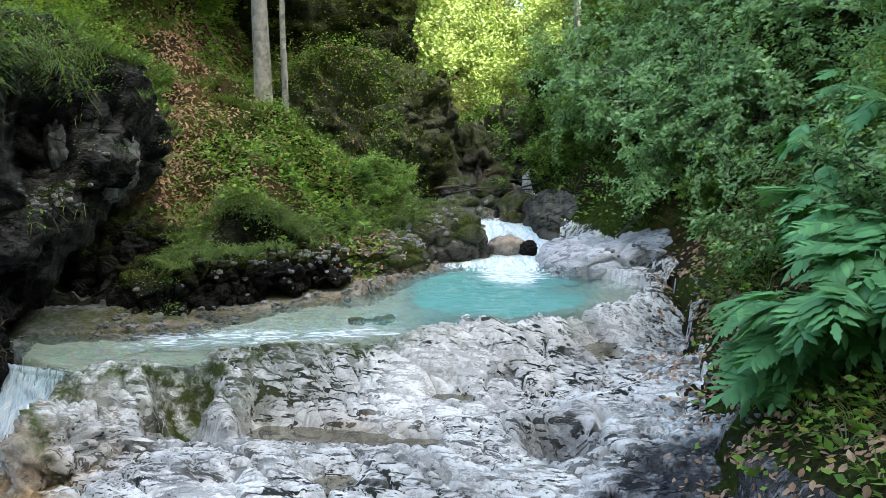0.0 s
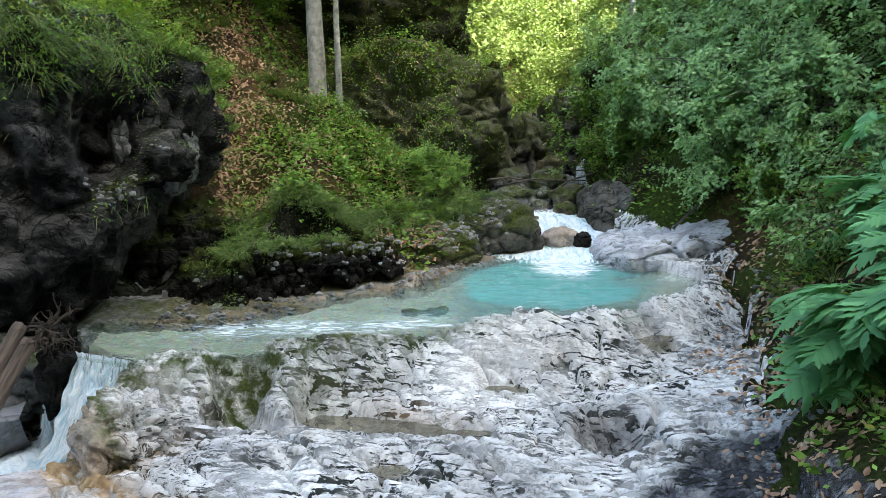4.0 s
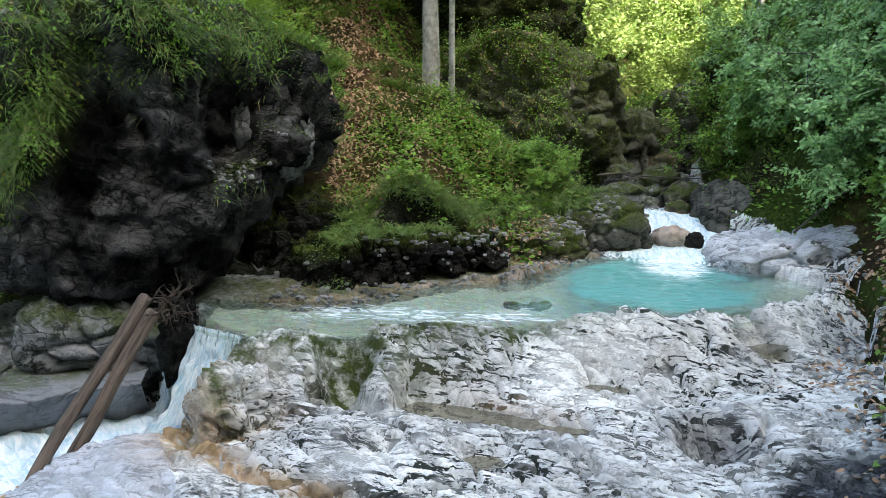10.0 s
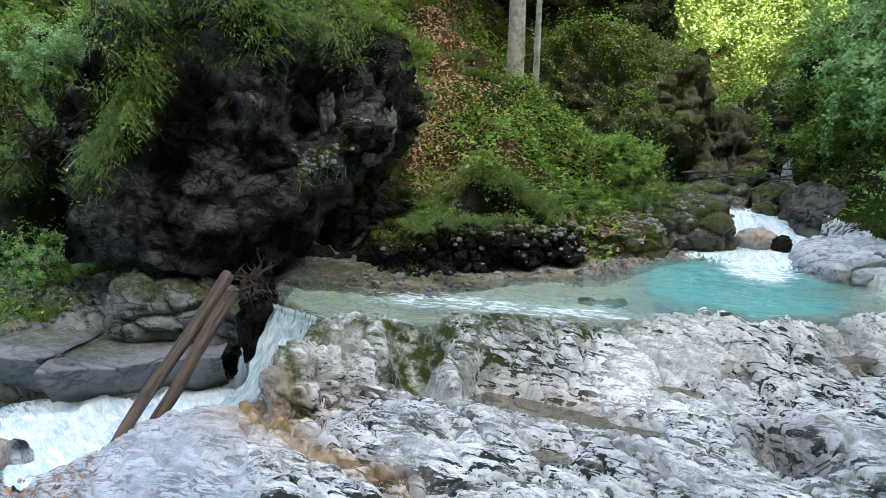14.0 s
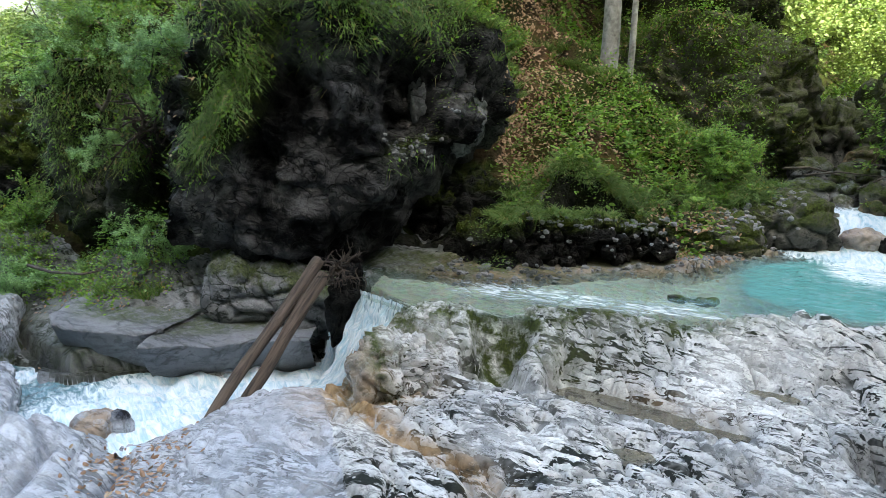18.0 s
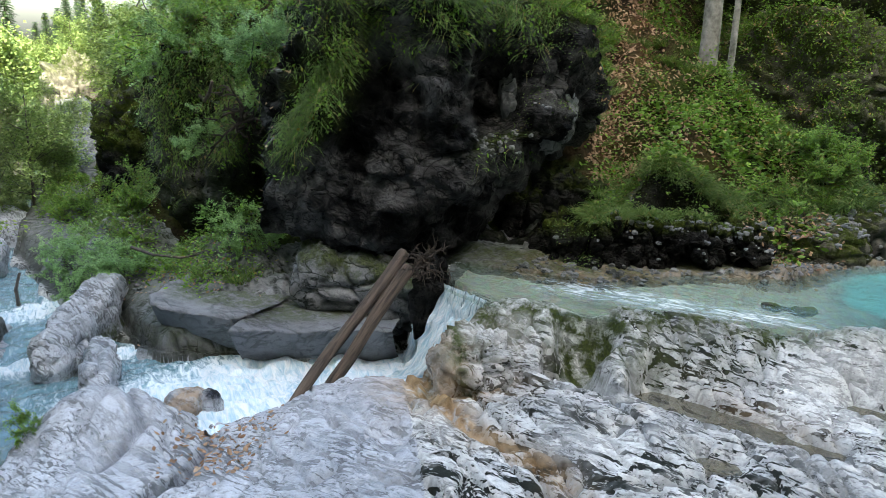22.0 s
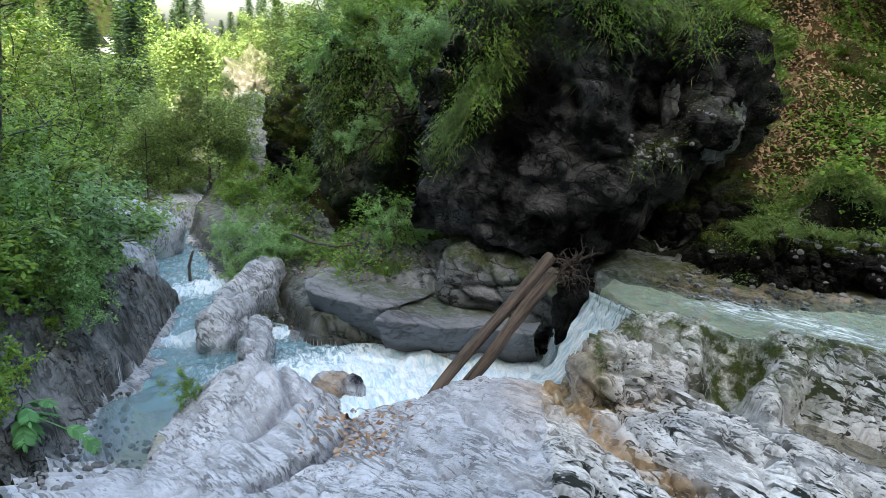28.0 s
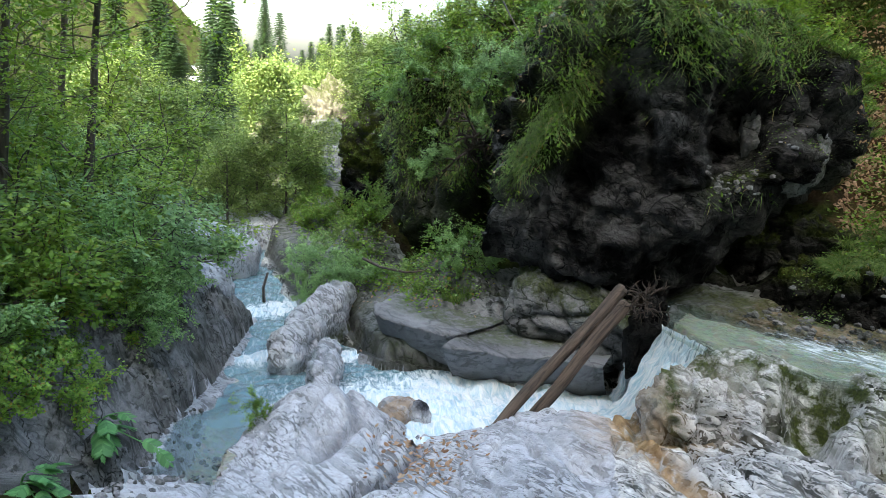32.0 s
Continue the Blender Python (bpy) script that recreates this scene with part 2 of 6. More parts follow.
def water_material(name, tint, deep_tint, foam_scale=(1.2, 7.0, 1.0)):
    """Clear water over its bed: 'deep' turns it turquoise, 'foam' white, streaked along the flow (uv)."""
    m, t, b = nodes_of(name)
    out = t.nodes["Material Output"]
    t.nodes.remove(b)
    uv = t.nodes.new("ShaderNodeUVMap").outputs[0]
    mp = t.nodes.new("ShaderNodeMapping")
    mp.inputs["Scale"].default_value = foam_scale
    t.links.new(uv, mp.inputs[0])
    streak = noise_tex(t, mp.outputs[0], 1.6, 8, 0.66, 1.2)
    p = place(t)
    rip = calc(t, "ADD", noise_tex(t, p, 9, 4, 0.6), calc(t, "MULTIPLY", streak, 1.6))
    foam = attr(t, "foam")
    thr = calc(t, "SUBTRACT", calc(t, "ADD", streak, calc(t, "MULTIPLY", foam, 0.75)), 0.62)
    fm = calc(t, "MINIMUM", calc(t, "MAXIMUM", calc(t, "MULTIPLY", thr, 4.0), 0.0), 1.0)
    fm = calc(t, "MULTIPLY", fm, calc(t, "MINIMUM", calc(t, "MULTIPLY", foam, 3.0), 1.0))
    bm_ = t.nodes.new("ShaderNodeBump")
    bm_.inputs["Strength"].default_value, bm_.inputs["Distance"].default_value = 0.35, 0.03
    t.links.new(rip, bm_.inputs["Height"])
    clear = t.nodes.new("ShaderNodeBsdfTransparent")
    clear.inputs[0].default_value = (*tint, 1)
    body = t.nodes.new("ShaderNodeBsdfDiffuse")
    deep = attr(t, "deep")
    t.links.new(ramp(t, deep, [(0.0, tuple(0.25 + 0.6 * c for c in deep_tint)), (0.65, deep_tint), (1.0, tuple(c * 0.75 for c in deep_tint))]), body.inputs[0])
    mx = t.nodes.new("ShaderNodeMixShader")
    t.links.new(deep, mx.inputs[0])
    t.links.new(clear.outputs[0], mx.inputs[1])
    t.links.new(body.outputs[0], mx.inputs[2])
    gl = t.nodes.new("ShaderNodeBsdfGlossy")
    gl.inputs["Roughness"].default_value = 0.06
    fr = t.nodes.new("ShaderNodeFresnel")
    fr.inputs["IOR"].default_value = 1.33
    t.links.new(bm_.outputs[0], gl.inputs["Normal"])
    t.links.new(bm_.outputs[0], fr.inputs["Normal"])
    mg = t.nodes.new("ShaderNodeMixShader")
    t.links.new(fr.outputs[0], mg.inputs[0])
    t.links.new(mx.outputs[0], mg.inputs[1])
    t.links.new(gl.outputs[0], mg.inputs[2])
    white = t.nodes.new("ShaderNodeBsdfPrincipled")
    t.links.new(ramp(t, streak, [(0.33, (0.36, 0.6, 0.72)), (0.58, (0.86, 0.92, 0.95))]), white.inputs["Base Color"])
    white.inputs["Roughness"].default_value = 0.35
    b2 = t.nodes.new("ShaderNodeBump")
    b2.inputs["Strength"].default_value, b2.inputs["Distance"].default_value = 0.8, 0.05
    t.links.new(streak, b2.inputs["Height"])
    t.links.new(b2.outputs[0], white.inputs["Normal"])
    mf = t.nodes.new("ShaderNodeMixShader")
    t.links.new(fm, mf.inputs[0])
    t.links.new(mg.outputs[0], mf.inputs[1])
    t.links.new(white.outputs[0], mf.inputs[2])
    t.links.new(mf.outputs[0], out.inputs[0])
    return m


M_POOL = water_material("pool_water", (0.86, 0.93, 0.85), (0.14, 0.42, 0.4), (2.6, 7.0, 1.0))
M_RAPID = water_material("rapid_water", (0.85, 0.93, 0.95), (0.2, 0.38, 0.44), (3.0, 9.0, 1.0))
M_FALL = water_material("falling_water", (0.85, 0.93, 0.95), (0.3, 0.5, 0.6), (2.2, 26.0, 1.0))
M_PUDDLE = water_material("rock_pool_water", (0.6, 0.56, 0.42), (0.13, 0.115, 0.07))


def leaf_material(name, a, b_, gloss=0.45, through_=0.42, spots=None):
    m, t, b = nodes_of(name)
    info = t.nodes.new("ShaderNodeNewGeometry").outputs["Random Per Island"]
    ob = t.nodes.new("ShaderNodeObjectInfo").outputs["Random"]
    stops = [(0.0, a), (0.75, b_), (1.0, tuple(min(1, 1.25 * c) for c in b_))]
    if spots:
        stops = [(0.0, a), (0.7, b_), (0.92, b_), (0.97, spots)]
    col = ramp(t, info, stops)
    col = mix(t, 0.6, col, ramp(t, ob, [(0.0, 0.7), (1.0, 1.0)]), "MULTIPLY")
    col = mix(t, 0.5, col, ramp(t, noise_tex(t, place(t), 6, 3), [(0.3, 0.6), (0.65, 1.0)]), "MULTIPLY")
    t.links.new(col, b.inputs["Base Color"])
    b.inputs["Roughness"].default_value = gloss
    b.inputs["Specular IOR Level"].default_value = 0.3
    tr = t.nodes.new("ShaderNodeBsdfTranslucent")
    t.links.new(mix(t, 1.0, col, (1.0, 1.0, 0.45), "MULTIPLY"), tr.inputs[0])
    mx = t.nodes.new("ShaderNodeMixShader")
    mx.inputs[0].default_value = through_
    t.links.new(b.outputs[0], mx.inputs[1])
    t.links.new(tr.outputs[0], mx.inputs[2])
    t.links.new(mx.outputs[0], t.nodes["Material Output"].inputs[0])
    return m


M_LEAF = leaf_material("shrub_leaf", (0.09, 0.19, 0.03), (0.26, 0.45, 0.08), spots=(0.3, 0.26, 0.05))
M_BLUELEAF = leaf_material("dull_green_leaf", (0.15, 0.3, 0.1), (0.34, 0.55, 0.24))
M_BEECH = leaf_material("beech_leaf", (0.15, 0.29, 0.04), (0.34, 0.5, 0.1), spots=(0.3, 0.36, 0.07))
# far foliage with the valley's mist put into a less saturated green
M_FARLEAF = leaf_material("misty_distant_leaf", (0.15, 0.25, 0.07), (0.31, 0.42, 0.14), 0.6, 0.3)
M_HERB = leaf_material("herb_leaf", (0.09, 0.27, 0.1), (0.16, 0.4, 0.15), 0.5, 0.3)
M_GRASS = leaf_material("grass_blade", (0.06, 0.13, 0.03), (0.2, 0.3, 0.09), spots=(0.4, 0.32, 0.15))
M_NEEDLE = leaf_material("spruce_needles", (0.02, 0.05, 0.015), (0.05, 0.1, 0.03), 0.6, 0.15)
M_LITTER = leaf_material("fallen_leaf", (0.24, 0.13, 0.075), (0.52, 0.34, 0.22), 0.7, 0.1, spots=(0.6, 0.46, 0.32))
M_PINK = leaf_material("pink_petal", (0.35, 0.12, 0.3), (0.5, 0.25, 0.45), 0.6, 0.3)


def bark_material(name, a, b_, scale=(6, 6, 1.2), strength=0.8):
    m, t, b = nodes_of(name)
    p = place(t, scale, local=True)
    n = noise_tex(t, p, 3.0, 7, 0.65, 0.3)
    col = ramp(t, n, [(0.32, a), (0.62, b_)])
    col = mix(t, 0.5, col, ramp(t, noise_tex(t, place(t, local=True), 2.2, 4), [(0.3, 0.5), (0.65, 1.0)]), "MULTIPLY")
    t.links.new(col, b.inputs["Base Color"])
    b.inputs["Roughness"].default_value = 0.85
    bump(t, b, n, strength, 0.02)
    return m


M_BEECHBARK = bark_material("beech_bark", (0.14, 0.14, 0.12), (0.38, 0.37, 0.34), (3, 3, 3))
M_BARK = bark_material("dark_bark", (0.03, 0.025, 0.02), (0.13, 0.11, 0.09))
M_BIRCH = bark_material("pale_bark", (0.15, 0.15, 0.13), (0.5, 0.5, 0.46), (3, 3, 5))
M_LOG = bark_material("weathered_log", (0.012, 0.008, 0.006), (0.13, 0.095, 0.07), (0.8, 11, 11), 1.0)
M_ROOT = bark_material("root_wood", (0.012, 0.009, 0.007), (0.07, 0.05, 0.035), (4, 4, 4))

# ---- shapes ----
def lattice(ix, iy, iz, seed):
    n = (ix * 374761393 + iy * 668265263 + iz * 2147483647 + seed * 1274126177) & 0xFFFFFFFF
    n = ((n ^ (n >> 13)) * 1274126177) & 0xFFFFFFFF
    n = ((n ^ (n >> 16)) * 2246822519) & 0xFFFFFFFF
    return ((n ^ (n >> 15)) & 0xFFFFFF) / float(0xFFFFFF)


def vnoise(p, seed=0):
    """Smooth noise of -1..1 at an array of places."""
    f = np.floor(p)
    i = f.astype(np.int64)
    u = p - f
    u = u * u * u * (u * (u * 6 - 15) + 10)
    out = 0
    for dx in (0, 1):
        for dy in (0, 1):
            for dz in (0, 1):
                w = (u[:, 0] if dx else 1 - u[:, 0]) * (u[:, 1] if dy else 1 - u[:, 1]) * (u[:, 2] if dz else 1 - u[:, 2])
                out = out + w * lattice(i[:, 0] + dx, i[:, 1] + dy, i[:, 2] + dz, seed)
    return out * 2 - 1


def fbm(p, scale, octaves=4, seed=0, ridged=False, gain=0.5):
    out, a, s = 0, 1.0, scale
    for k in range(octaves):
        n = vnoise(p * s + 17.3 * k, seed + k)
        out = out + a * ((1 - 2 * np.abs(n)) if ridged else n)
        a *= gain
        s *= 2.03
    return out


def cells(p, seed=0):
    """Distance to the nearest and to the second nearest of scattered points, and the nearest one's own random number."""
    i = np.floor(p).astype(np.int64)
    f1 = np.full(len(p), 9.0)
    f2 = np.full(len(p), 9.0)
    who = np.zeros(len(p))
    for dx in (-1, 0, 1):
        for dy in (-1, 0, 1):
            for dz in (-1, 0, 1):
                c = i + np.array((dx, dy, dz))
                pt = c + np.stack([lattice(c[:, 0], c[:, 1], c[:, 2], seed + k) for k in (1, 2, 3)], 1)
                d = np.linalg.norm(pt - p, axis=1)
                near = d < f1
                f2 = np.where(near, f1, np.minimum(f2, d))
                who = np.where(near, lattice(c[:, 0], c[:, 1], c[:, 2], seed + 9), who)
                f1 = np.where(near, d, f1)
    return f1, f2, who


def smooth(a, b, x):
    t = np.clip((x - a) / (b - a), 0, 1)
    return t * t * (3 - 2 * t)


def side(line, x, y):
    """Signed distance to a line through the plan, positive to the left of its run."""
    best = np.full(x.shape, 1e9)
    sign = np.ones(x.shape)
    for (ax, ay), (bx, by) in zip(line[:-1], line[1:]):
        dx, dy = bx - ax, by - ay
        t = np.clip(((x - ax) * dx + (y - ay) * dy) / (dx * dx + dy * dy), 0, 1)
        d = np.hypot(x - ax - t * dx, y - ay - t * dy)
        s = np.sign(dx * (y - ay) - dy * (x - ax))
        sign = np.where(d < best - 1e-6, s, sign)
        best = np.minimum(best, d)
    return best * np.where(sign == 0, 1, sign)


def inside(poly, x, y):
    """Signed distance to a closed outline, negative inside."""
    best = np.full(x.shape, 1e9)
    odd = np.zeros(x.shape, bool)
    for (ax, ay), (bx, by) in zip(poly, poly[1:] + poly[:1]):
        dx, dy = bx - ax, by - ay
        t = np.clip(((x - ax) * dx + (y - ay) * dy) / (dx * dx + dy * dy), 0, 1)
        best = np.minimum(best, np.hypot(x - ax - t * dx, y - ay - t * dy))
        odd ^= ((ay > y) != (by > y)) & (x < (bx - ax) * (y - ay) / (by - ay + 1e-12) + ax)
    return np.where(odd, -best, best)


def mesh_object(name, verts, faces, material, parent=None, flat=False, attrs=None, uv=None):
    me = bpy.data.meshes.new(name)
    me.from_pydata([tuple(v) for v in verts], [], [tuple(f) for f in faces])
    if not flat:
        me.polygons.foreach_set("use_smooth", [True] * len(me.polygons))
    if material:
        me.materials.append(material)
    for key, values in (attrs or {}).items():
        me.attributes.new(key, "FLOAT", "POINT").data.foreach_set("value", np.asarray(values, np.float32))
    if uv is not None:
        layer = me.uv_layers.new(name="UVMap")
        idx = np.empty(len(me.loops), np.int32)
        me.loops.foreach_get("vertex_index", idx)
        layer.data.foreach_set("uv", np.asarray(uv, np.float32)[idx].ravel())
    me.update()
    ob = new(name, me)
    if parent:
        ob.parent = parent
    return ob


def part(name, bm, material, parent, label=""):
    me = bpy.data.meshes.new(name)
    bm.to_mesh(me)
    bm.free()
    me.materials.append(material)
    ob = new(name, me)
    ob.parent = parent
    return tagged(ob, label)


# ---- the plan ----
# far bank of the stream, from downstream to upstream (hillside to the left of its run)
FAR = [(-60, 34), (-30, 19), (-20, 12.3), (-14, 7.8), (-10.3, 6.2), (-9.2, 5.95), (-7.9, 5.6), (-7.0, 5.15), (-6.4, 5.0), (-5.75, 5.4), (-5.0, 5.85), (-4.55, 6.45), (-4.2, 6.95), (-3.4, 7.05), (-2.6, 7.2),
       (-1.7, 8.2), (-0.9, 8.7), (-0.5, 9.5), (0.15, 10.2), (0.4, 11.2), (0.0, 13.4), (0.2, 16), (1.5, 22), (3, 40)]
# bank on the camera's side, upstream of the shelf
RIGHT = [(5, 40), (3.0, 22), (1.7, 16), (1.5, 13.5), (1.6, 11.4), (1.9, 10.4), (2.75, 9.2), (2.75, 8.3), (2.35, 6.6), (2.05, 5.2), (1.85, 4.2), (1.8, 3), (1.8, -6)]
# bank on the camera's side, downstream
LEFT = [(-3.0, -4), (-4.6, 0.4), (-5.5, 1.9), (-6.5, 2.7), (-7.4, 3.5), (-8.2, 4.1), (-9.3, 5.0), (-11, 5.2), (-14, 6.6), (-20, 10), (-30, 16), (-60, 29)]
# the lip that holds the pool back
LIP = [(-3.1, 5.95), (-2.06, 6.19), (-1.02, 6.58), (0.19, 6.9), (1.2, 7.27), (1.9, 7.9), (2.5, 8.65)]
BASIN = [(-3.1, 5.98), (-2.06, 6.22), (-1.02, 6.61), (0.19, 6.93), (1.2, 7.3), (1.9, 7.95), (2.5, 8.7), (2.1, 9.15), (1.55, 9.6), (1.6, 10.4), (1.5, 11.3),
         (1.2, 12.2), (0.5, 12.3), (0.45, 11.3), (0.3, 10.2), (-0.45, 9.4), (-0.85, 8.55), (-1.65, 8.1), (-2.55, 7.1), (-3.95, 6.95), (-3.8, 6.3)]
CANYON = [(-3.2, 5.95), (-3.95, 6.35), (-4.2, 6.85), (-4.55, 6.4), (-5.0, 5.8), (-5.75, 5.35), (-6.4, 4.95), (-7.0, 5.1), (-7.9, 5.55), (-9.2, 5.9), (-10.3, 6.15), (-14, 7.7), (-20, 12.2), (-30, 18.8), (-45, 27),
          (-45, 22), (-30, 16.2), (-20, 10.2), (-14, 6.8), (-11, 5.35), (-9.4, 5.15), (-8.2, 4.25), (-7.3, 3.6), (-6.4, 2.8), (-5.4, 2.0), (-4.9, 2.2),
          (-5.4, 2.75), (-5.75, 3.2), (-5.85, 3.6), (-5.75, 3.95), (-5.5, 4.2), (-5.05, 4.2), (-4.7, 4.35), (-4.38, 4.6), (-4.28, 4.88), (-3.95, 5.15), (-3.6, 5.32), (-3.35, 5.6)]


def low_water(x, y):
    """Level of the lower stream, falling away downstream."""
    return np.interp(-x, [3.5, 5.0, 6.2, 7.4, 9.6, 11, 16, 30, 60], [-0.95, -1.0, -1.05, -1.25, -1.4, -1.5, -1.9, -3.2, -6.0])


def high_water(x, y):
    """Level of the pool and of the stream above it."""
    return np.interp(y, [0, 9.9, 10.6, 11.0, 11.6, 13, 16], [0, 0.0, 0.1, 0.13, 0.26, 0.34, 0.5])


# a long rain-filled trough, and the pool below the hollow in the step
TROUGHS = [([(-1.42, 5.82), (-1.0, 5.76), (-0.55, 5.64), (-0.12, 5.58)], 0.17, -0.58, -0.47), ([(-2.2, 5.74), (-1.85, 5.66)], 0.13, -0.66, -0.55)]
POTHOLES = [(0.93, 5.64, 0.27, 0.2, 0.34), (-2.12, 6.02, 0.24, 0.2, 0.6),
            (0.1, 6.3, 0.22, 0.1, 0.12), (1.5, 7.2, 0.3, 0.16, 0.14), (-0.75, 5.05, 0.2, 0.12, 0.12), (-1.55, 5.0, 0.16, 0.1, 0.12), (-2.95, 4.35, 0.22, 0.12, 0.14),
            (-2.9, 5.62, 0.16, 0.12, 0.25)]


GULLIES = [[(-5.0, 4.3), (-4.5, 3.95), (-4.15, 3.4), (-4.0, 2.6)], [(-3.62, 5.5), (-2.9, 4.92), (-2.31, 4.6), (-1.9, 4.5), (-1.59, 4.36), (-1.1, 3.9)], [(-5.5, 3.9), (-4.9, 3.6), (-4.6, 3.0)]]


def height(x, y, with_joints=False):
    """The lie of the land over the plan."""
    p = np.stack([x, y, 0 * x], 1)
    hill = side(FAR, x, y)
    right = side(RIGHT, x, y)
    left = side(LEFT, x, y)
    lip = -side(LIP, x, y)
    wob = 0.35 * fbm(p, 0.7, 3, 3) + 0.12 * fbm(p, 2.6, 3, 4)
    # shelf of bare limestone
    z = np.interp(lip, [-3, 0, 0.1, 0.45, 0.8, 1.1, 1.6, 2.4, 4, 6.5], [0.0, 0.06, 0.03, -0.28, -0.43, -0.36, -0.45, -0.6, -0.4, 0.35])
    z = z - 0.16 * np.clip(-2.2 - x, 0, 2.2) - 0.25 * np.clip(-4.4 - x, 0, 1.6) + 0.2 * np.clip(x - 0.9, 0, 2) * smooth(7.6, 5.8, y)
    z = z + 0.5 * np.exp(-(((x + 5.35) / 0.6) ** 2 + ((y - 3.5) / 0.65) ** 2))
    z = z + 0.1 * smooth(3.4, 0.6, np.hypot(x, y)) * smooth(-3.6, -1.5, x)
    q = p @ np.array(Matrix.Rotation(radians(-32), 3, "Z")) * np.array((0.42, 1.75, 1))
    f1, f2, who = cells(q * 3.1 + 0.35 * np.stack([fbm(p, 2.2, 2, 5), fbm(p, 2.2, 2, 6), 0 * x], 1), 4)
    g1, g2, gw = cells(q * 8.5 + 0.3 * np.stack([fbm(p, 5, 2, 15), fbm(p, 5, 2, 16), 0 * x], 1), 8)
    bare = 0.06 * fbm(p, 1.3, 3, 1) + 0.05 * (who - 0.5) - 0.075 * np.exp(-((f2 - f1) / 0.05) ** 2) + 0.008 * (gw - 0.5) - 0.016 * np.exp(-((g2 - g1) / 0.07) ** 2) + 0.006 * fbm(p, 11, 3, 2, True)
    joint = np.maximum(np.exp(-((f2 - f1) / 0.06) ** 2), 0.8 * np.exp(-((g2 - g1) / 0.07) ** 2) * (who > 0.4))
    z = z + bare * np.where((x + 2.35 < -0.8 * (y - 3.8)), 0.5, 1.0) + 0.05 * np.abs(vnoise(q * 1.3, 12)) + 0.008 * fbm(p, 4.5, 4, 66, True) * smooth(-3.6, -2.6, x)
    for run in GULLIES:
        z = z - 0.09 * np.exp(-((side(run, x, y) + 0.05 * fbm(p, 3, 2, 71)) / 0.06) ** 2)
    for hx, hy, rx, ry, d in POTHOLES:
        z = z - d * np.exp(-(((x - hx) / rx) ** 2 + ((y - hy) / ry) ** 2) ** 2)
    for run, half, low, _ in TROUGHS:
        m = np.exp(-((side(run, x, y) + 0.05 * fbm(p, 3.5, 3, 72)) / half) ** 4)
        z = z * (1 - m) + (low + 0.25 * bare) * m
    # hillside: a rocky foot, then a slope that steepens
    d = hill + 0.3 * wob
    up = np.interp(d, [0, 0.3, 0.66, 0.9, 1.5, 4.2, 6.5, 12, 30, 90, 300], [0, 0.03, 0.08, 0.66, 0.98, 2.85, 4.6, 10, 24, 50, 70])
    upc = np.interp(d, [0, 0.12, 0.3, 1.6, 2.4, 3.2, 5, 12, 30, 90, 300], [-1.0, -0.75, -0.62, 0.0, 0.4, 2.6, 4.2, 9.0, 22, 48, 70])
    upm = np.interp(d, [0, 0.3, 0.7, 1.5, 2.1, 2.9, 4.2, 6.5, 12, 30, 90, 300], [0, 0.05, 0.1, 0.22, 0.7, 1.75, 3.1, 4.6, 10, 24, 50, 70])
    mid_x = smooth(-2.3, -3.2, x)
    up = up * (1 - mid_x) + upm * mid_x
    far_x = smooth(-3.9, -5.0, x)
    up = up * (1 - far_x) + (upc + np.minimum(0, low_water(x, y) + 1.05)) * far_x
    down = smooth(-10, -26, x)
    up = up * (1 - 0.9 * down)
    gorge = np.clip((y - 11) * 0.05, 0, 0.6) * (x > -3) + np.clip(y - 12.5, 0, 40) * 0.6 * smooth(-1.0, -6.0, x) * smooth(-25, -8, x)
    zh = up + gorge + wob * np.clip(d, 0, 1.0) * 0.8 * smooth(0.3, 1.1, d) + 0.06 * fbm(p, 4, 3, 7) * smooth(0.1, 0.8, d) + 0.05 * fbm(p, 3.3, 4, 57, True) * smooth(0.5, 0.8, d) * smooth(2.2, 1.0, d)
    z = np.where(hill > 0, zh, z)
    # right bank
    r = right + 0.25 * wob
    zr = np.interp(r, [0, 0.3, 0.8, 1.6, 4, 12, 30, 90, 300], [0, 0.35, 0.95, 2.0, 4.2, 12, 32, 60, 80])
    base = np.interp(y, [2, 5, 8.5, 11, 16], [0.1, -0.2, 0.05, 0.3, 0.6])
    near = smooth(0.0, 3.5, y)
    zr = base + zr * (0.5 + 0.5 * near) + wob * np.clip(r, 0, 0.8) * 0.7
    z = np.where(right > 0, np.maximum(zr, z * 0 + zr), z)
    # left bank
    l = left + 0.2 * wob
    zl = low_water(x, y) + np.interp(l, [0, 0.25, 0.7, 1.3, 2.4, 6, 20, 60, 300], [0, 0.3, 0.75, 1.05, 1.5, 3.2, 9, 25, 60]) + wob * 0.4 * np.clip(l, 0, 1)
    zl = zl + 0.14 * (who - 0.5) + 0.1 * fbm(p, 2.2, 4, 30, True) + 0.05 * (gw - 0.5)
    z = np.where(left > 0, np.maximum(zl, np.where(y < 1.5, z, -9)), z)
    # an unseen hill, added behind the camera to shade the gorge
    back = np.interp(-y, [0, 1, 4, 30, 90, 300], [0, 0.0, 1.2, 33, 60, 80]) + np.interp(x, [3, 30, 90, 300], [0, 9, 20, 40]) * (y < 0)
    s_, e_ = 0.47 * x - 0.88 * y, 0.88 * x + 0.47 * y
    # steep ridge added to block the sun from the near gorge only
    back = back + 36 * smooth(-19, -15, e_) * smooth(12.5, 10.5, e_) * smooth(9, 24, s_)
    z = np.where(y < 0, np.maximum(z, back + 0.5), z)
    # the valley stays open downstream
    far = np.hypot(x, y)
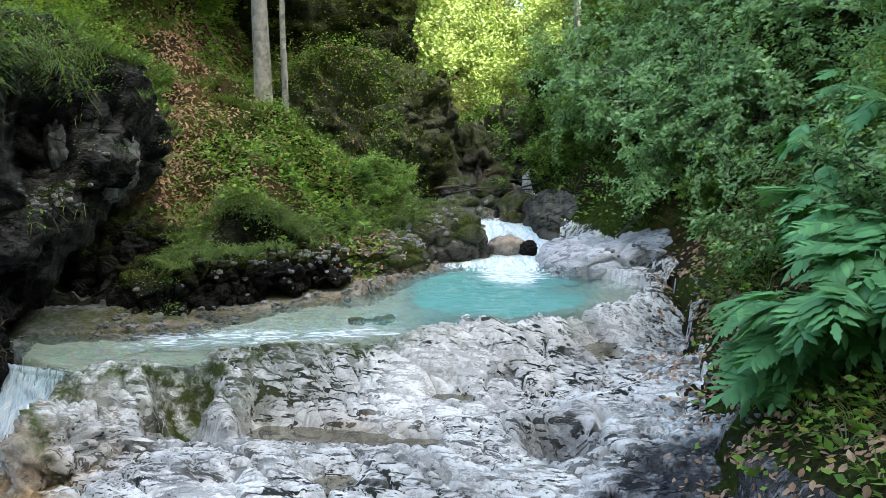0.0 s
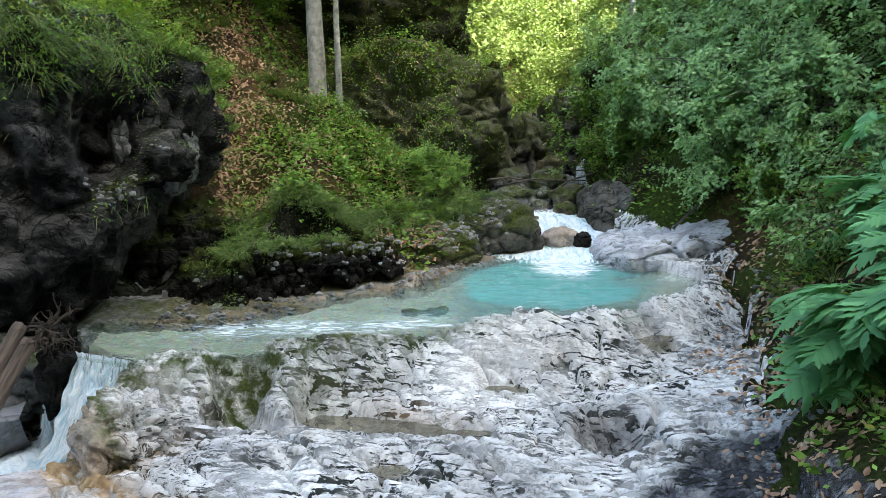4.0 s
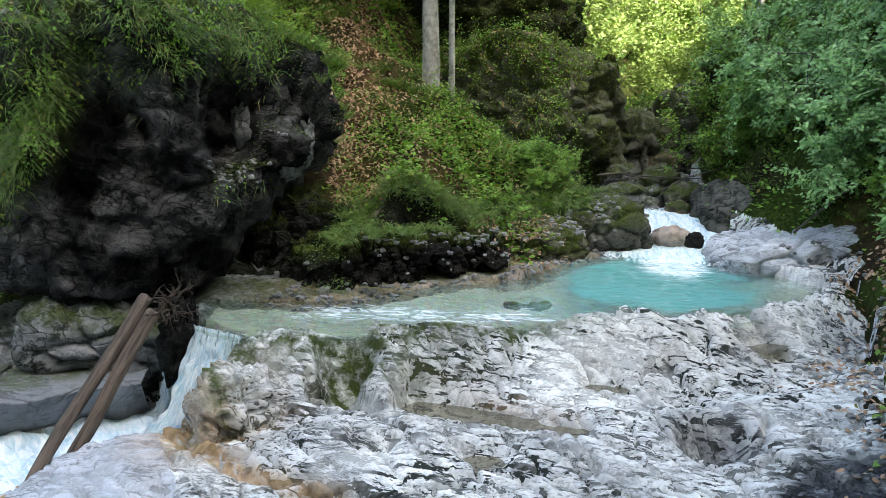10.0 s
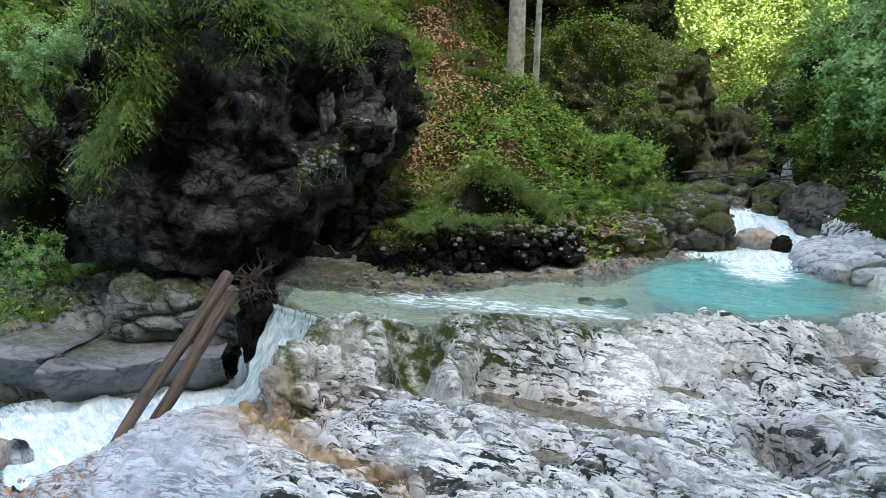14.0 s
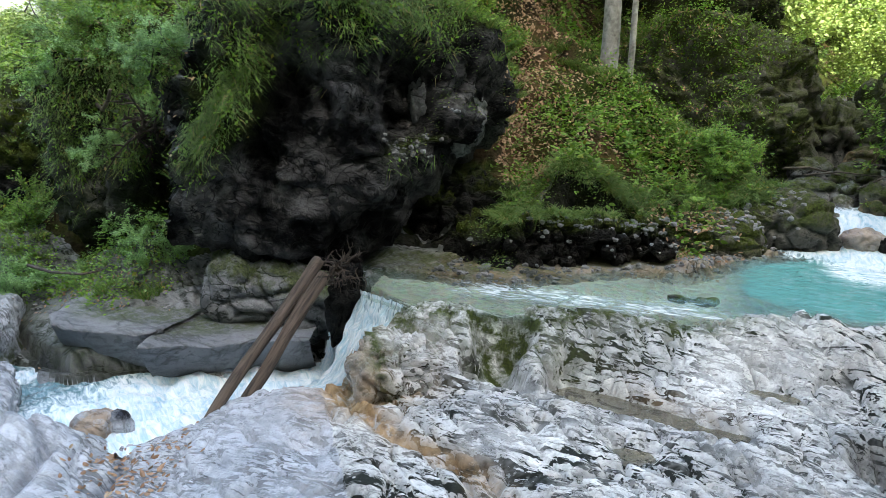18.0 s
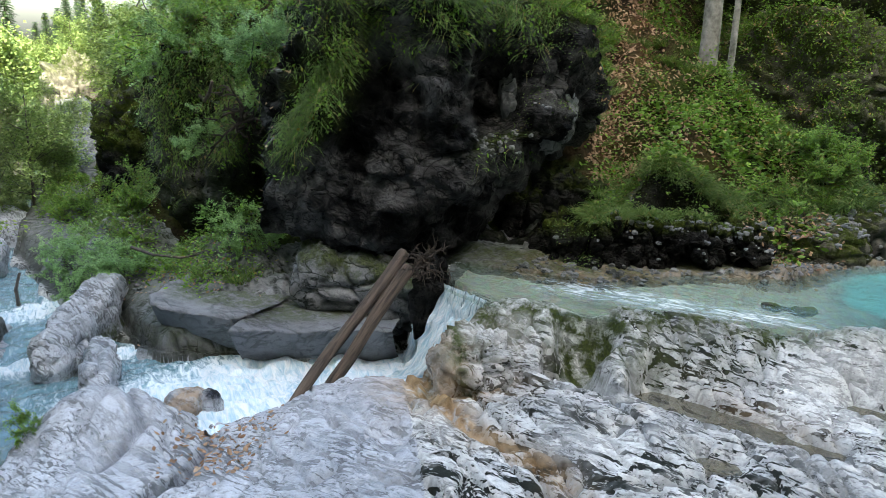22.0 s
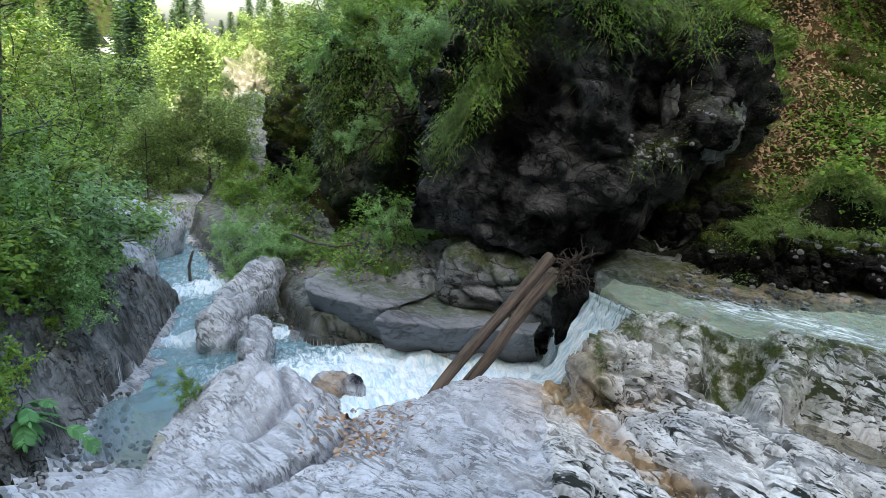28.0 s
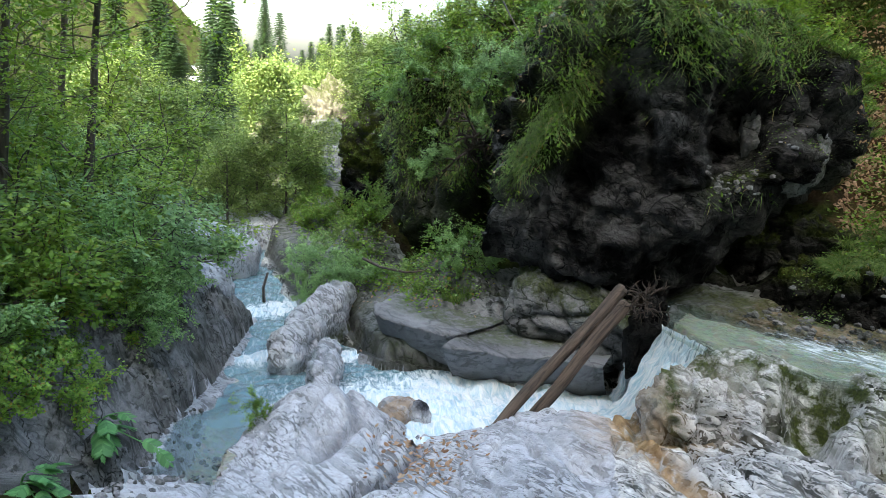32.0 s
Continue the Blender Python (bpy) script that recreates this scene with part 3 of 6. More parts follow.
    open_ = (np.degrees(np.arctan2(x, y)) > -70) & (np.degrees(np.arctan2(x, y)) < -44) & (far > 45)
    z = np.where(open_, np.minimum(z, 0.005 * far), z)
    # water beds
    b = inside(BASIN, x, y) + 0.06 * fbm(p, 3.5, 2, 9)
    bed = high_water(x, y) - np.interp(-b, [0, 0.15, 0.6, 1.3], [0.0, 0.08, 0.22, 0.6]) * np.where(x < -1.2, 0.5, 1.0) + 0.02 * fbm(p, 5, 2, 10)
    z = np.where(b < 0, np.minimum(bed, np.maximum(z, bed)), z)
    c = inside(CANYON, x, y) + 0.1 * fbm(p, 2.2, 3, 11)
    lw = low_water(x, y)
    cut = np.where(c < 0, lw - np.interp(-c, [0, 0.2, 1], [0.05, 0.3, 0.45]), lw - 0.05 + 5.5 * c)
    z = np.where((hill > 0.1) | (left > 0.02), z, np.minimum(z, np.where(c < 0.6, np.maximum(cut, np.where(c < 0, -9, lw)), z)))
    z = np.where((left > -0.35) & (left <= 0.02) & (x < -4.5) & (y > 1.2), np.minimum(z, lw + 0.02), z)
    z = np.where((hill > -0.2) & (hill <= 0.1) & (x < -4.4), np.minimum(z, lw + 0.08), z)
    return (z, joint) if with_joints else z


def axis(*runs):
    out = []
    for a, b, n in runs:
        out += list(np.linspace(a, b, n, endpoint=False))
    return np.array(out)


def terrain():
    xs = axis((-320, -60, 14), (-60, -20, 40), (-20, -10, 70), (-10, -6, 90), (-6, 3.2, 440), (3.2, 8, 60), (8, 40, 40), (40, 321, 14))
    ys = axis((-320, -40, 14), (-40, -4, 30), (-4, 2, 40), (2, 3.4, 40), (3.4, 7.4, 200), (7.4, 11, 90), (11, 20, 80), (20, 60, 50), (60, 321, 14))
    gx, gy = np.meshgrid(xs, ys)
    x, y = gx.ravel(), gy.ravel()
    z, joint = height(x, y, True)
    # the bank above the stream is undercut: its edge leans out over the ledge
    hd, e = side(FAR, x, y), 0.02
    gx_, gy_ = (side(FAR, x + e, y) - hd) / e, (side(FAR, x, y + e) - hd) / e
    out = 0.18 * smooth(0.66, 0.95, hd) * smooth(2.8, 1.1, hd) * smooth(-3.0, -2.2, x) * smooth(0.6, -0.3, x) * (1 + 0.5 * vnoise(np.stack([x, y, z], 1) * 1.7, 77) + 0.12 * vnoise(np.stack([x, y, z], 1) * 6.0, 78))
    v = np.stack([x - out * np.clip(gx_, -1, 1), y - out * np.clip(gy_, -1, 1), z], 1)
    nx, ny = len(xs), len(ys)
    i = (np.arange(ny - 1)[:, None] * nx + np.arange(nx - 1)).ravel()
    f = np.stack([i, i + 1, i + nx + 1, i + nx], 1)
    fc = v[f].mean(1)
    cx, cy = fc[:, 0], fc[:, 1]
    hill, right, left = side(FAR, cx, cy), side(RIGHT, cx, cy), side(LEFT, cx, cy)
    bas, can = inside(BASIN, cx, cy), inside(CANYON, cx, cy)
    kind = np.zeros(len(f), int)
    kind[(hill > 0.95) | (right > -0.05 + 0.1 * np.sin(5 * cy) + 0.07 * np.sin(13 * cy + 1)) & (cy > 4.6) & (cy < 9) | (right > 0.12) | (left > 1.5) | (cy < 1.2 + 0.3 * np.sin(2.1 * cx))] = 1
    kind[(hill > 0) & (hill <= 0.95)] = 2
    kind[(hill > 0) & (hill <= 1.4) & (cx < -4.4)] = 2
    kind[(left > 0) & (left <= 1.5) & (cy > 0.6) & (cx > -22)] = 3
    kind[(kind == 0) & (hill > -0.6) & (cx > -4.0)] = 2
    kind[(kind == 2) & (cx < -4.2)] = 7
    # strip below the bank's edge, coloured black for the undercut's shade
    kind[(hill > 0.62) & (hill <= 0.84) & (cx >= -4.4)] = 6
    kind[(kind == 0) & (cx + 2.35 < -0.8 * (cy - 3.8)) & (cy < 5.35)] = 5
    kind[(bas < -0.14)] = 4
    kind[(can < -0.1) & (left < 0) & (hill < 0)] = 4
    kind[(can < 0.1) & (cx > -5.5) & (cy < 2.6)] = 4
    p = np.stack([x, y, 0 * x], 1)
    vh, vr, vl = side(FAR, x, y), side(RIGHT, x, y), side(LIP, x, y)
    moss = np.clip(np.exp(-((vl + 0.06) / 0.09) ** 2) * smooth(1.0, -1.0, x) * 0.9 + 0.7 * np.exp(-(((x + 2.0) / 0.5) ** 2 + ((y - 6.0) / 0.2) ** 2)) + smooth(-0.3, 0.3, vh) * smooth(2.6, 0.8, vh) * 0.75 * (1 - 0.85 * smooth(0.45, 0.6, vh) * smooth(1.0, 0.88, vh)) * (1 - 0.6 * smooth(-4.0, -4.6, x)), 0, 1)
    moss = np.clip(moss + 0.28 * np.exp(-((-vl - 0.25) / 0.2) ** 2) * smooth(0.5, -1.5, x), 0, 1)
    moss = np.clip(moss + 0.9 * np.exp(-(((x + 3.05) / 0.25) ** 2 + ((y - 5.5) / 0.4) ** 2)), 0, 1)
    ochre = np.clip(1.0 * np.exp(-(((x + 3.1) / 0.5) ** 2 + ((y - 5.25) / 0.5) ** 2)) + 0.85 * np.exp(-(side(GULLIES[1], x, y) / 0.1) ** 2) + 0.4 * np.exp(-(((x + 0.8) / 0.6) ** 2 + ((y - 5.8) / 0.2) ** 2)) + 0.4 * smooth(-0.8, -0.4, vh) * smooth(0.6, 0.4, vh) * smooth(-3.8, -3.0, x), 0, 1)
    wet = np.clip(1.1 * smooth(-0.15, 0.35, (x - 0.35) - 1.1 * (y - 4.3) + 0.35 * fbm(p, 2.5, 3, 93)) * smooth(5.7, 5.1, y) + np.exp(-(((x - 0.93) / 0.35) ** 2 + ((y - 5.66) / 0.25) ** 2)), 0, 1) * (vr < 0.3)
    wet = np.clip(wet + 0.7 * np.exp(-(side(GULLIES[0], x, y) / 0.05) ** 2) + 0.6 * np.exp(-(side(GULLIES[2], x, y) / 0.04) ** 2), 0, 1)
    wet = np.clip(wet + 0.8 * np.exp(-(np.minimum(0, inside(CANYON, x, y) - 0.2) + np.maximum(0, inside(CANYON, x, y) - 0.0)) ** 2 / 0.02) * (vh > -0.3), 0, 1)
    lit = np.clip(fbm(p, 0.45, 3, 21) * 1.0 + 0.2, 0, 1) * np.clip(smooth(0.8, 1.6, vh) + smooth(0, 0.6, vr), 0, 1)
    lit = np.maximum(0.35 * lit, 0.4 * np.exp(-((x + 3.45 + 0.12 * (y - 10.5)) / 0.4) ** 2) * smooth(8, 9, y) * smooth(14.5, 13, y))
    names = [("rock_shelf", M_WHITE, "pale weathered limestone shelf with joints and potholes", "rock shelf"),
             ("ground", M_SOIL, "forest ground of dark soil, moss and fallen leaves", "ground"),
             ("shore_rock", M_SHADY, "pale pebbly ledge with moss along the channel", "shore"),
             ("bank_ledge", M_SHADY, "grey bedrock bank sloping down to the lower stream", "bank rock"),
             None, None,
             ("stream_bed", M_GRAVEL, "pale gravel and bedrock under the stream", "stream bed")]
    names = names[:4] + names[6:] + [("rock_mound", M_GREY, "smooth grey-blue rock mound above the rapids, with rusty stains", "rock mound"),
                                     ("bank_undercut", M_DARK, "undercut earth and rock below the grassy edge, coloured black for its shade", "bank rock"),
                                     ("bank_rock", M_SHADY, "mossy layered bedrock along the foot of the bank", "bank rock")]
    for k, (name, mat, label, cat) in enumerate(names):
        ff = f[kind == k]
        used = np.unique(ff)
        back = np.zeros(len(v), int)
        back[used] = np.arange(len(used))
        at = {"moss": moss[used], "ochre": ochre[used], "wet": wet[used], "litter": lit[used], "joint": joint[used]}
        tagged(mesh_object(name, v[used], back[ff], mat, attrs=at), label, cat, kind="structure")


terrain()


# ---- water ----
def water_sheet(name, poly, level, xs, ys, material, grow, foam, deep, flow, wave, label):
    gx, gy = np.meshgrid(xs, ys)
    x, y = gx.ravel(), gy.ravel()
    p = np.stack([x, y, 0 * x], 1)
    fo, de = foam(x, y), deep(x, y)
    z = level(x, y) + wave * (0.35 + fo) * fbm(p, 5, 3, 40) + 0.5 * wave * fo * fbm(p, 14, 2, 41)
    d = inside(poly, x, y)
    nx, ny = len(xs), len(ys)
    i = (np.arange(ny - 1)[:, None] * nx + np.arange(nx - 1)).ravel()
    f = np.stack([i, i + 1, i + nx + 1, i + nx], 1)
    f = f[d[f].min(1) < grow]
    used = np.unique(f)
    back = np.zeros(len(x), int)
    back[used] = np.arange(len(used))
    ob = mesh_object(name, np.stack([x, y, z], 1)[used], back[f], material, attrs={"foam": fo[used], "deep": de[used]}, uv=flow(x, y)[used])
    return tagged(ob, label, "water", kind="structure")


def pool_foam(x, y):
    casc = 0.6 * smooth(9.5, 10.3, y) * smooth(12.4, 11.6, y) + 0.3 * smooth(11, 13, y)
    casc = casc + 0.62 * np.exp(-(((x - 0.9) / 0.42) ** 2 + ((y - 9.5) / 0.6) ** 2))
    run = 0.3 * np.exp(-((y - (6.95 + 0.12 * (x + 1.5))) / 0.4) ** 2) * smooth(0.2, -0.8, x) * smooth(-3.6, -2.4, x)
    return np.clip(casc + run + 0.15 * smooth(-3.5, -3.85, x), 0, 1)


def pool_deep(x, y):
    p = np.stack([x, y, 0 * x], 1)
    e = ((x - 0.7) / 1.3) ** 2 + ((y - 9.0) / 1.35) ** 2 + 0.35 * fbm(p, 1.6, 3, 91)
    # not depth: front water gets more body colour for the sky it reflects
    front = smooth(-1.2, 0.2, x) * smooth(8.8, 7.6, y)
    shallow = smooth(0.0, 0.5, -inside(BASIN, x, y))
    return np.clip((0.2 + 0.62 * smooth(1.5, 0.2, e) + 0.2 * front - 0.05 * smooth(-2, -3, x)) * (0.25 + 0.75 * shallow), 0, 0.92)


def pool_flow(x, y):
    return np.stack([np.where(y > 9.6, y, -x), np.where(y > 9.6, x, y)], 1)


water_sheet("pool_water", BASIN, high_water, np.linspace(-4.1, 3.0, 200), np.linspace(5.8, 12.4, 220), M_POOL, 0.12, pool_foam, pool_deep, pool_flow, 0.012,
            "clear turquoise pool and stream on pale bedrock")


def low_foam(x, y):
    main = 1.0 * np.exp(-((x + 4.6) / 1.3) ** 2) + 0.55
    steps = 0.8 * np.exp(-((x + 7.9 - 0.8 * (y - 4.3)) / 0.25) ** 2) + 0.5 * np.exp(-((x + 9.9) / 0.4) ** 2)
    calm = smooth(2.9, 4.1, y)
    return np.clip(0.7 * calm * main * smooth(-6.6, -5.0, x - 0.25 * (y - 5)) + 0.16 + 0.75 * steps - 0.3 * smooth(3.9, 2.6, y), 0, 0.95)


water_sheet("lower_stream_water", CANYON, low_water, axis((-45, -16, 60), (-16, -10, 60), (-10, -3, 210)), axis((1.5, 8, 190), (8, 28, 80)), M_RAPID, 0.25, low_foam,
            lambda x, y: np.clip(0.5 + 0.1 * smooth(-5, -6.5, x), 0, 0.9) * smooth(1.9, 3.2, y), lambda x, y: np.stack([-0.85 * x + 0.5 * y, 0.5 * x + 0.85 * y], 1), 0.045,
            "fast blue-white stream rushing between pale rocks")


def waterfall(a, b, fall_to, out, seed, label, steep=1.0):
    """Strands of water that tip over an edge from a to b, drop, and run out down a chute."""
    n, m = 90, 80
    verts, uv, fo, de = [], [], [], []
    a, b, out = Vector(a), Vector(b), Vector(out)
    for j in range(m):
        t = j / (m - 1)
        for i in range(n):
            s = i / (n - 1)
            p = a.lerp(b, 0.5 + (s - 0.5) * (1 + 0.12 * noise.noise((t * 4, 1, seed)) - 0.4 * t))
            strand = noise.noise((s * 14, 0, seed)) + 0.5 * noise.noise((s * 34, 0.4 * t, seed))
            reach = 0.1 * t + 0.9 * t ** (1.9 * steep)
            q = p + out * reach * (0.85 + 0.12 * strand)
            fall = min(1.0, 1.25 * t ** 1.3) if t < 0.7 else min(1.0, 0.787 + 0.71 * (t - 0.7))
            q.z = p.z - (p.z - fall_to) * fall + 0.035 * strand * min(1, 4 * t) + 0.03 * noise.noise((s * 12, t * 16, seed + 2))
            q += out.normalized() * (0.06 * strand + 0.04 * noise.noise((s * 22, t * 12, seed + 5))) * min(1, 3 * t)
            verts.append(q)
            uv.append((t * 2.4, s * 0.9 + seed))
            edge = min(1.0, 9 * s, 9 * (1 - s))
            fo.append(max(0.0, min(1.0, (0.5 + 0.35 * t + 0.5 * strand + 0.2 * noise.noise((s * 9, t * 3, seed))) * (0.4 + 0.6 * edge))))
            de.append(0.16 + 0.2 * edge)
    faces = []
    for j in range(m - 1):
        for i in range(n - 1):
            s, t = i / (n - 1), j / (m - 1)
            ragged = 0.06 + 0.08 * noise.noise((t * 7, 3, seed)) + 0.04 * noise.noise((t * 23, 5, seed))
            if ragged < s < 1 - ragged:
                faces.append((j * n + i, j * n + i + 1, (j + 1) * n + i + 1, (j + 1) * n + i))
    ob = mesh_object("waterfall", verts, faces, M_FALL, attrs={"foam": fo, "deep": de}, uv=uv)
    return tagged(ob, label, "waterfall")


waterfall((-3.0, 5.9, 0.03), (-3.68, 6.14, 0.03), -1.0, (-0.62, -0.55, 0), 1, "white waterfall tipping from the channel over the rock lip")
waterfall((-3.9, 6.4, -0.1), (-4.12, 6.6, -0.1), -1.0, (-0.18, -0.26, 0), 5, "thin white side fall behind the two logs", 0.6)

# ---- rocks ----
def rock(name, at, size, turn, mat, label, seed, sub=5, box=3.0, amp=0.12, joints=0.06, shape=None, attrs=None, cat="rock"):
    """One rock: a rounded block broken by joints and worn by water."""
    bm = bmesh.new()
    bmesh.ops.create_icosphere(bm, subdivisions=sub, radius=1)
    v = np.array([w.co for w in bm.verts])
    f = [[w.index for w in fc.verts] for fc in bm.faces]
    bm.free()
    v = v / (np.abs(v) ** box).sum(1, keepdims=True) ** (1 / box)
    nrm = v / np.linalg.norm(v, axis=1, keepdims=True)
    w = v * np.array(size)
    if shape:
        w = shape(v, w)
    big = max(size)
    f1, f2, who = cells(w * (2.4 / big ** 0.6) + seed * 3.1, seed)
    g1, g2, gw = cells(w * (7.0 / big ** 0.5) + seed * 1.7, seed + 5)
    d = amp * fbm(w, 1.1 / big ** 0.5, 4, seed) + joints * (who - 0.5) * 1.4 - joints * np.exp(-((f2 - f1) / 0.1) ** 2)
    d = d + 0.35 * joints * (gw - 0.5) - 0.3 * joints * np.exp(-((g2 - g1) / 0.12) ** 2) + 0.22 * amp * fbm(w, 5 / big ** 0.5, 5, seed + 2, True, 0.6)
    w = w + nrm * d[:, None]
    at_ = {"moss": np.zeros(len(w)), "ochre": np.zeros(len(w)), "wet": np.zeros(len(w)), "joint": np.exp(-((f2 - f1) / 0.07) ** 2)}
    for k, fn in (attrs or {}).items():
        at_[k] = np.clip(fn(v, w), 0, 1)
    ob = mesh_object(name, w, f, mat, attrs=at_)
    ob.matrix_world = pose(*at, *turn)
    return tagged(ob, label, cat)


def top_moss(amount=0.9, edge=0.2):
    return lambda v, w: amount * smooth(edge, edge + 0.5, v[:, 2])


# the great overhanging boulder above the channel; local x runs to its right as seen from the shelf
def boulder_shape(v, w):
    w = w.copy()
    u, h = v[:, 0], v[:, 2]
    front = v[:, 1] < 0.2
    low = smooth(0.15, -0.9, h)
    w[:, 2] += low * (0.62 * np.clip(u + 0.1, 0, 1) ** 1.2 * 2.0 + 0.2 * np.clip(-u, 0, 1) + 0.1)
    w[:, 1] -= 0.35 * np.clip(-h, 0, 1) * 0.6
    w[:, 1] += 0.95 * np.exp(-(((u - 0.36) / 0.15) ** 2 + ((h - 0.22) / 0.4) ** 2)) * front
    w[:, 1] += 0.5 * np.exp(-(((u + 0.22) / 0.16) ** 2 + ((h - 0.5) / 0.22) ** 2)) * front
    w[:, 1] += 0.6 * np.exp(-(((u + 0.8) / 0.13) ** 2 + ((h - 0.55) / 0.5) ** 2)) * front
    # the tongue of rock that comes down between the hollows, and the shoulder under the moss
    w[:, 1] -= 0.22 * np.exp(-(((u - 0.1 - 0.22 * (0.4 - h)) / 0.1) ** 2 + ((h - 0.05) / 0.4) ** 2)) * front
    w[:, 1] -= 0.25 * np.exp(-(((u + 0.52 - 0.3 * h) / 0.13) ** 2 + ((h - 0.1) / 0.4) ** 2)) * front
    return w


def boulder_moss(v, w):
    u, h = v[:, 0], v[:, 2]
    return smooth(0.6, 0.85, h) + np.exp(-(((u + 0.58 - 0.35 * h) / 0.11) ** 2 + ((h - 0.15) / 0.4) ** 2)) + 0.7 * np.exp(-(((u - 0.45) / 0.16) ** 2 + ((h + 0.22) / 0.08) ** 2))


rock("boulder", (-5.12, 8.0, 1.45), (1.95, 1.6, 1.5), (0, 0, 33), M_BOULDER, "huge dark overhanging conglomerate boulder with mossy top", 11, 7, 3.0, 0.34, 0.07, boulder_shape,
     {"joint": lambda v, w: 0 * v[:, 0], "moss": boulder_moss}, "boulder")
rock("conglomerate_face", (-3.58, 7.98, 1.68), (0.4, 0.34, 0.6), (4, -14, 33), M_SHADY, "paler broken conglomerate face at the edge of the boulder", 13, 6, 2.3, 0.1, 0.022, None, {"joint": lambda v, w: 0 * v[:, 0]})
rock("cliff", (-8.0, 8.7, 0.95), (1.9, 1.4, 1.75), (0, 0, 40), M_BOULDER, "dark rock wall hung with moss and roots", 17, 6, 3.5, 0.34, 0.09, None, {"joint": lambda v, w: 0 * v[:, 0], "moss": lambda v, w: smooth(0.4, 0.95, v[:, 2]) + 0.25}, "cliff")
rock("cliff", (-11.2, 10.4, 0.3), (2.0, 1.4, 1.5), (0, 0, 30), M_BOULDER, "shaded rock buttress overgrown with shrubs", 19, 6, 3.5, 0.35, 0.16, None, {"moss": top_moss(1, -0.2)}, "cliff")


# black rocks added where the gap under the boulder lies in shade
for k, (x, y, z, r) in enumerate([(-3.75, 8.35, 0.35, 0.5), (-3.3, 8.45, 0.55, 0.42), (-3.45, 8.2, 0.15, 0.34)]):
    rock("mossy_rock", (x, y, z), (r, r * 0.8, r * 0.8), (5, 8 * k, 35 * k), M_DARK, "rock added black for the shaded gap under the edge of the boulder", 180 + k, 5, 2.8, 0.14, 0.09, None, {"moss": top_moss(0.6, 0.4)})


# the smooth undercut ledges on the far side of the lower stream
def undercut_ledge(edge, back, top, bottom, seed, label):
    """A worn ledge: a flat top, a sharp brow along the edge, and a smooth face that falls back to the water."""
    edge, back = [Vector((*e, 0)) for e in edge], Vector((*back, 0))
    n = 24 * (len(edge) - 1)
    rows = [(1.0, 0.1), (0.6, 0.05), (0.25, 0.02), (0.07, 0.0), (0.015, -0.01), (0.0, -0.035), (0.012, -0.08), (0.05, -0.2), (0.11, -0.36), (0.19, -0.55), (0.3, -0.78), (0.44, -1.0), (0.6, -1.25)]
    fine = []
    for (d0, z0), (d1, z1) in zip(rows[:-1], rows[1:]):
        fine += [(d0 + (d1 - d0) * q / 3, z0 + (z1 - z0) * q / 3) for q in range(3)]
    fine.append(rows[-1])
    verts, wet, moss = [], [], []
    for d, h in fine:
        for i in range(n + 1):
            s = i / n * (len(edge) - 1)
            k = min(len(edge) - 2, int(s))
            p = edge[k].lerp(edge[k + 1], s - k)
            z = top + h * 0.3 if h > 0 else top + h * (top - bottom)
            e = 0.06 * noise.noise((p.x * 2.2, p.y * 2.2, seed)) + 0.02 * noise.noise((p.x * 7, p.y * 7, h * 4 + seed))
            q = p + back * (d + e)
            q.z = z + 0.03 * noise.noise((q.x * 3, q.y * 3, seed + 4)) + 0.012 * noise.noise((q.x * 11, q.y * 11, seed + 6))
            verts.append(q)
            # lower face darkens: damp near the water, undercut shade put into the colour
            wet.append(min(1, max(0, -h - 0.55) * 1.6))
            moss.append(max(0.0, min(0.7, 3 * (d - 0.2))) if h >= 0 else 0.0)
    m = n + 1
    faces = [(j * m + i, j * m + i + 1, (j + 1) * m + i + 1, (j + 1) * m + i) for j in range(len(fine) - 1) for i in range(n)]
    zero = [0.0] * len(verts)
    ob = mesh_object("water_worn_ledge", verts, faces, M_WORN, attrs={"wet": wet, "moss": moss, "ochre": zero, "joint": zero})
    return tagged(ob, label, "rock ledge")


undercut_ledge([(-4.2, 6.1), (-4.6, 5.78), (-5.05, 5.42), (-5.5, 5.1), (-5.62, 5.35), (-5.75, 5.7)], (-0.35, 0.9), -0.56, -1.1, 3, "smooth grey water-worn ledge, sharp-browed and undercut at the stream")
undercut_ledge([(-5.55, 5.5), (-5.75, 5.28), (-6.2, 5.15), (-6.7, 5.12), (-6.95, 5.3), (-7.1, 5.65)], (-0.1, 0.95), -0.52, -1.15, 8, "lower pale ledge with a dark undercut above the rapids")
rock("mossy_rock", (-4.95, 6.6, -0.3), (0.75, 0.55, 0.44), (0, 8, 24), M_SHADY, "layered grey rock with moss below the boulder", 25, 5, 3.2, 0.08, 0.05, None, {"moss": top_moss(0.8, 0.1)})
rock("rock_shoulder", (-2.9, 5.56, -0.6), (0.36, 0.4, 0.48), (4, -14, 35), M_WHITE, "ochre and mossy rock shoulder beside the fall", 27, 5, 4.5, 0.12, 0.07, None, {"ochre": lambda v, w: 0.5 * smooth(0.3, -0.6, v[:, 0]) + 0.1, "moss": lambda v, w: 0.75 * np.exp(-((v[:, 0] + 0.35) / 0.2) ** 2) + 0.3 * smooth(0.7, 0.95, v[:, 2]), "wet": lambda v, w: 0.5 * smooth(0.0, -0.6, v[:, 2])})
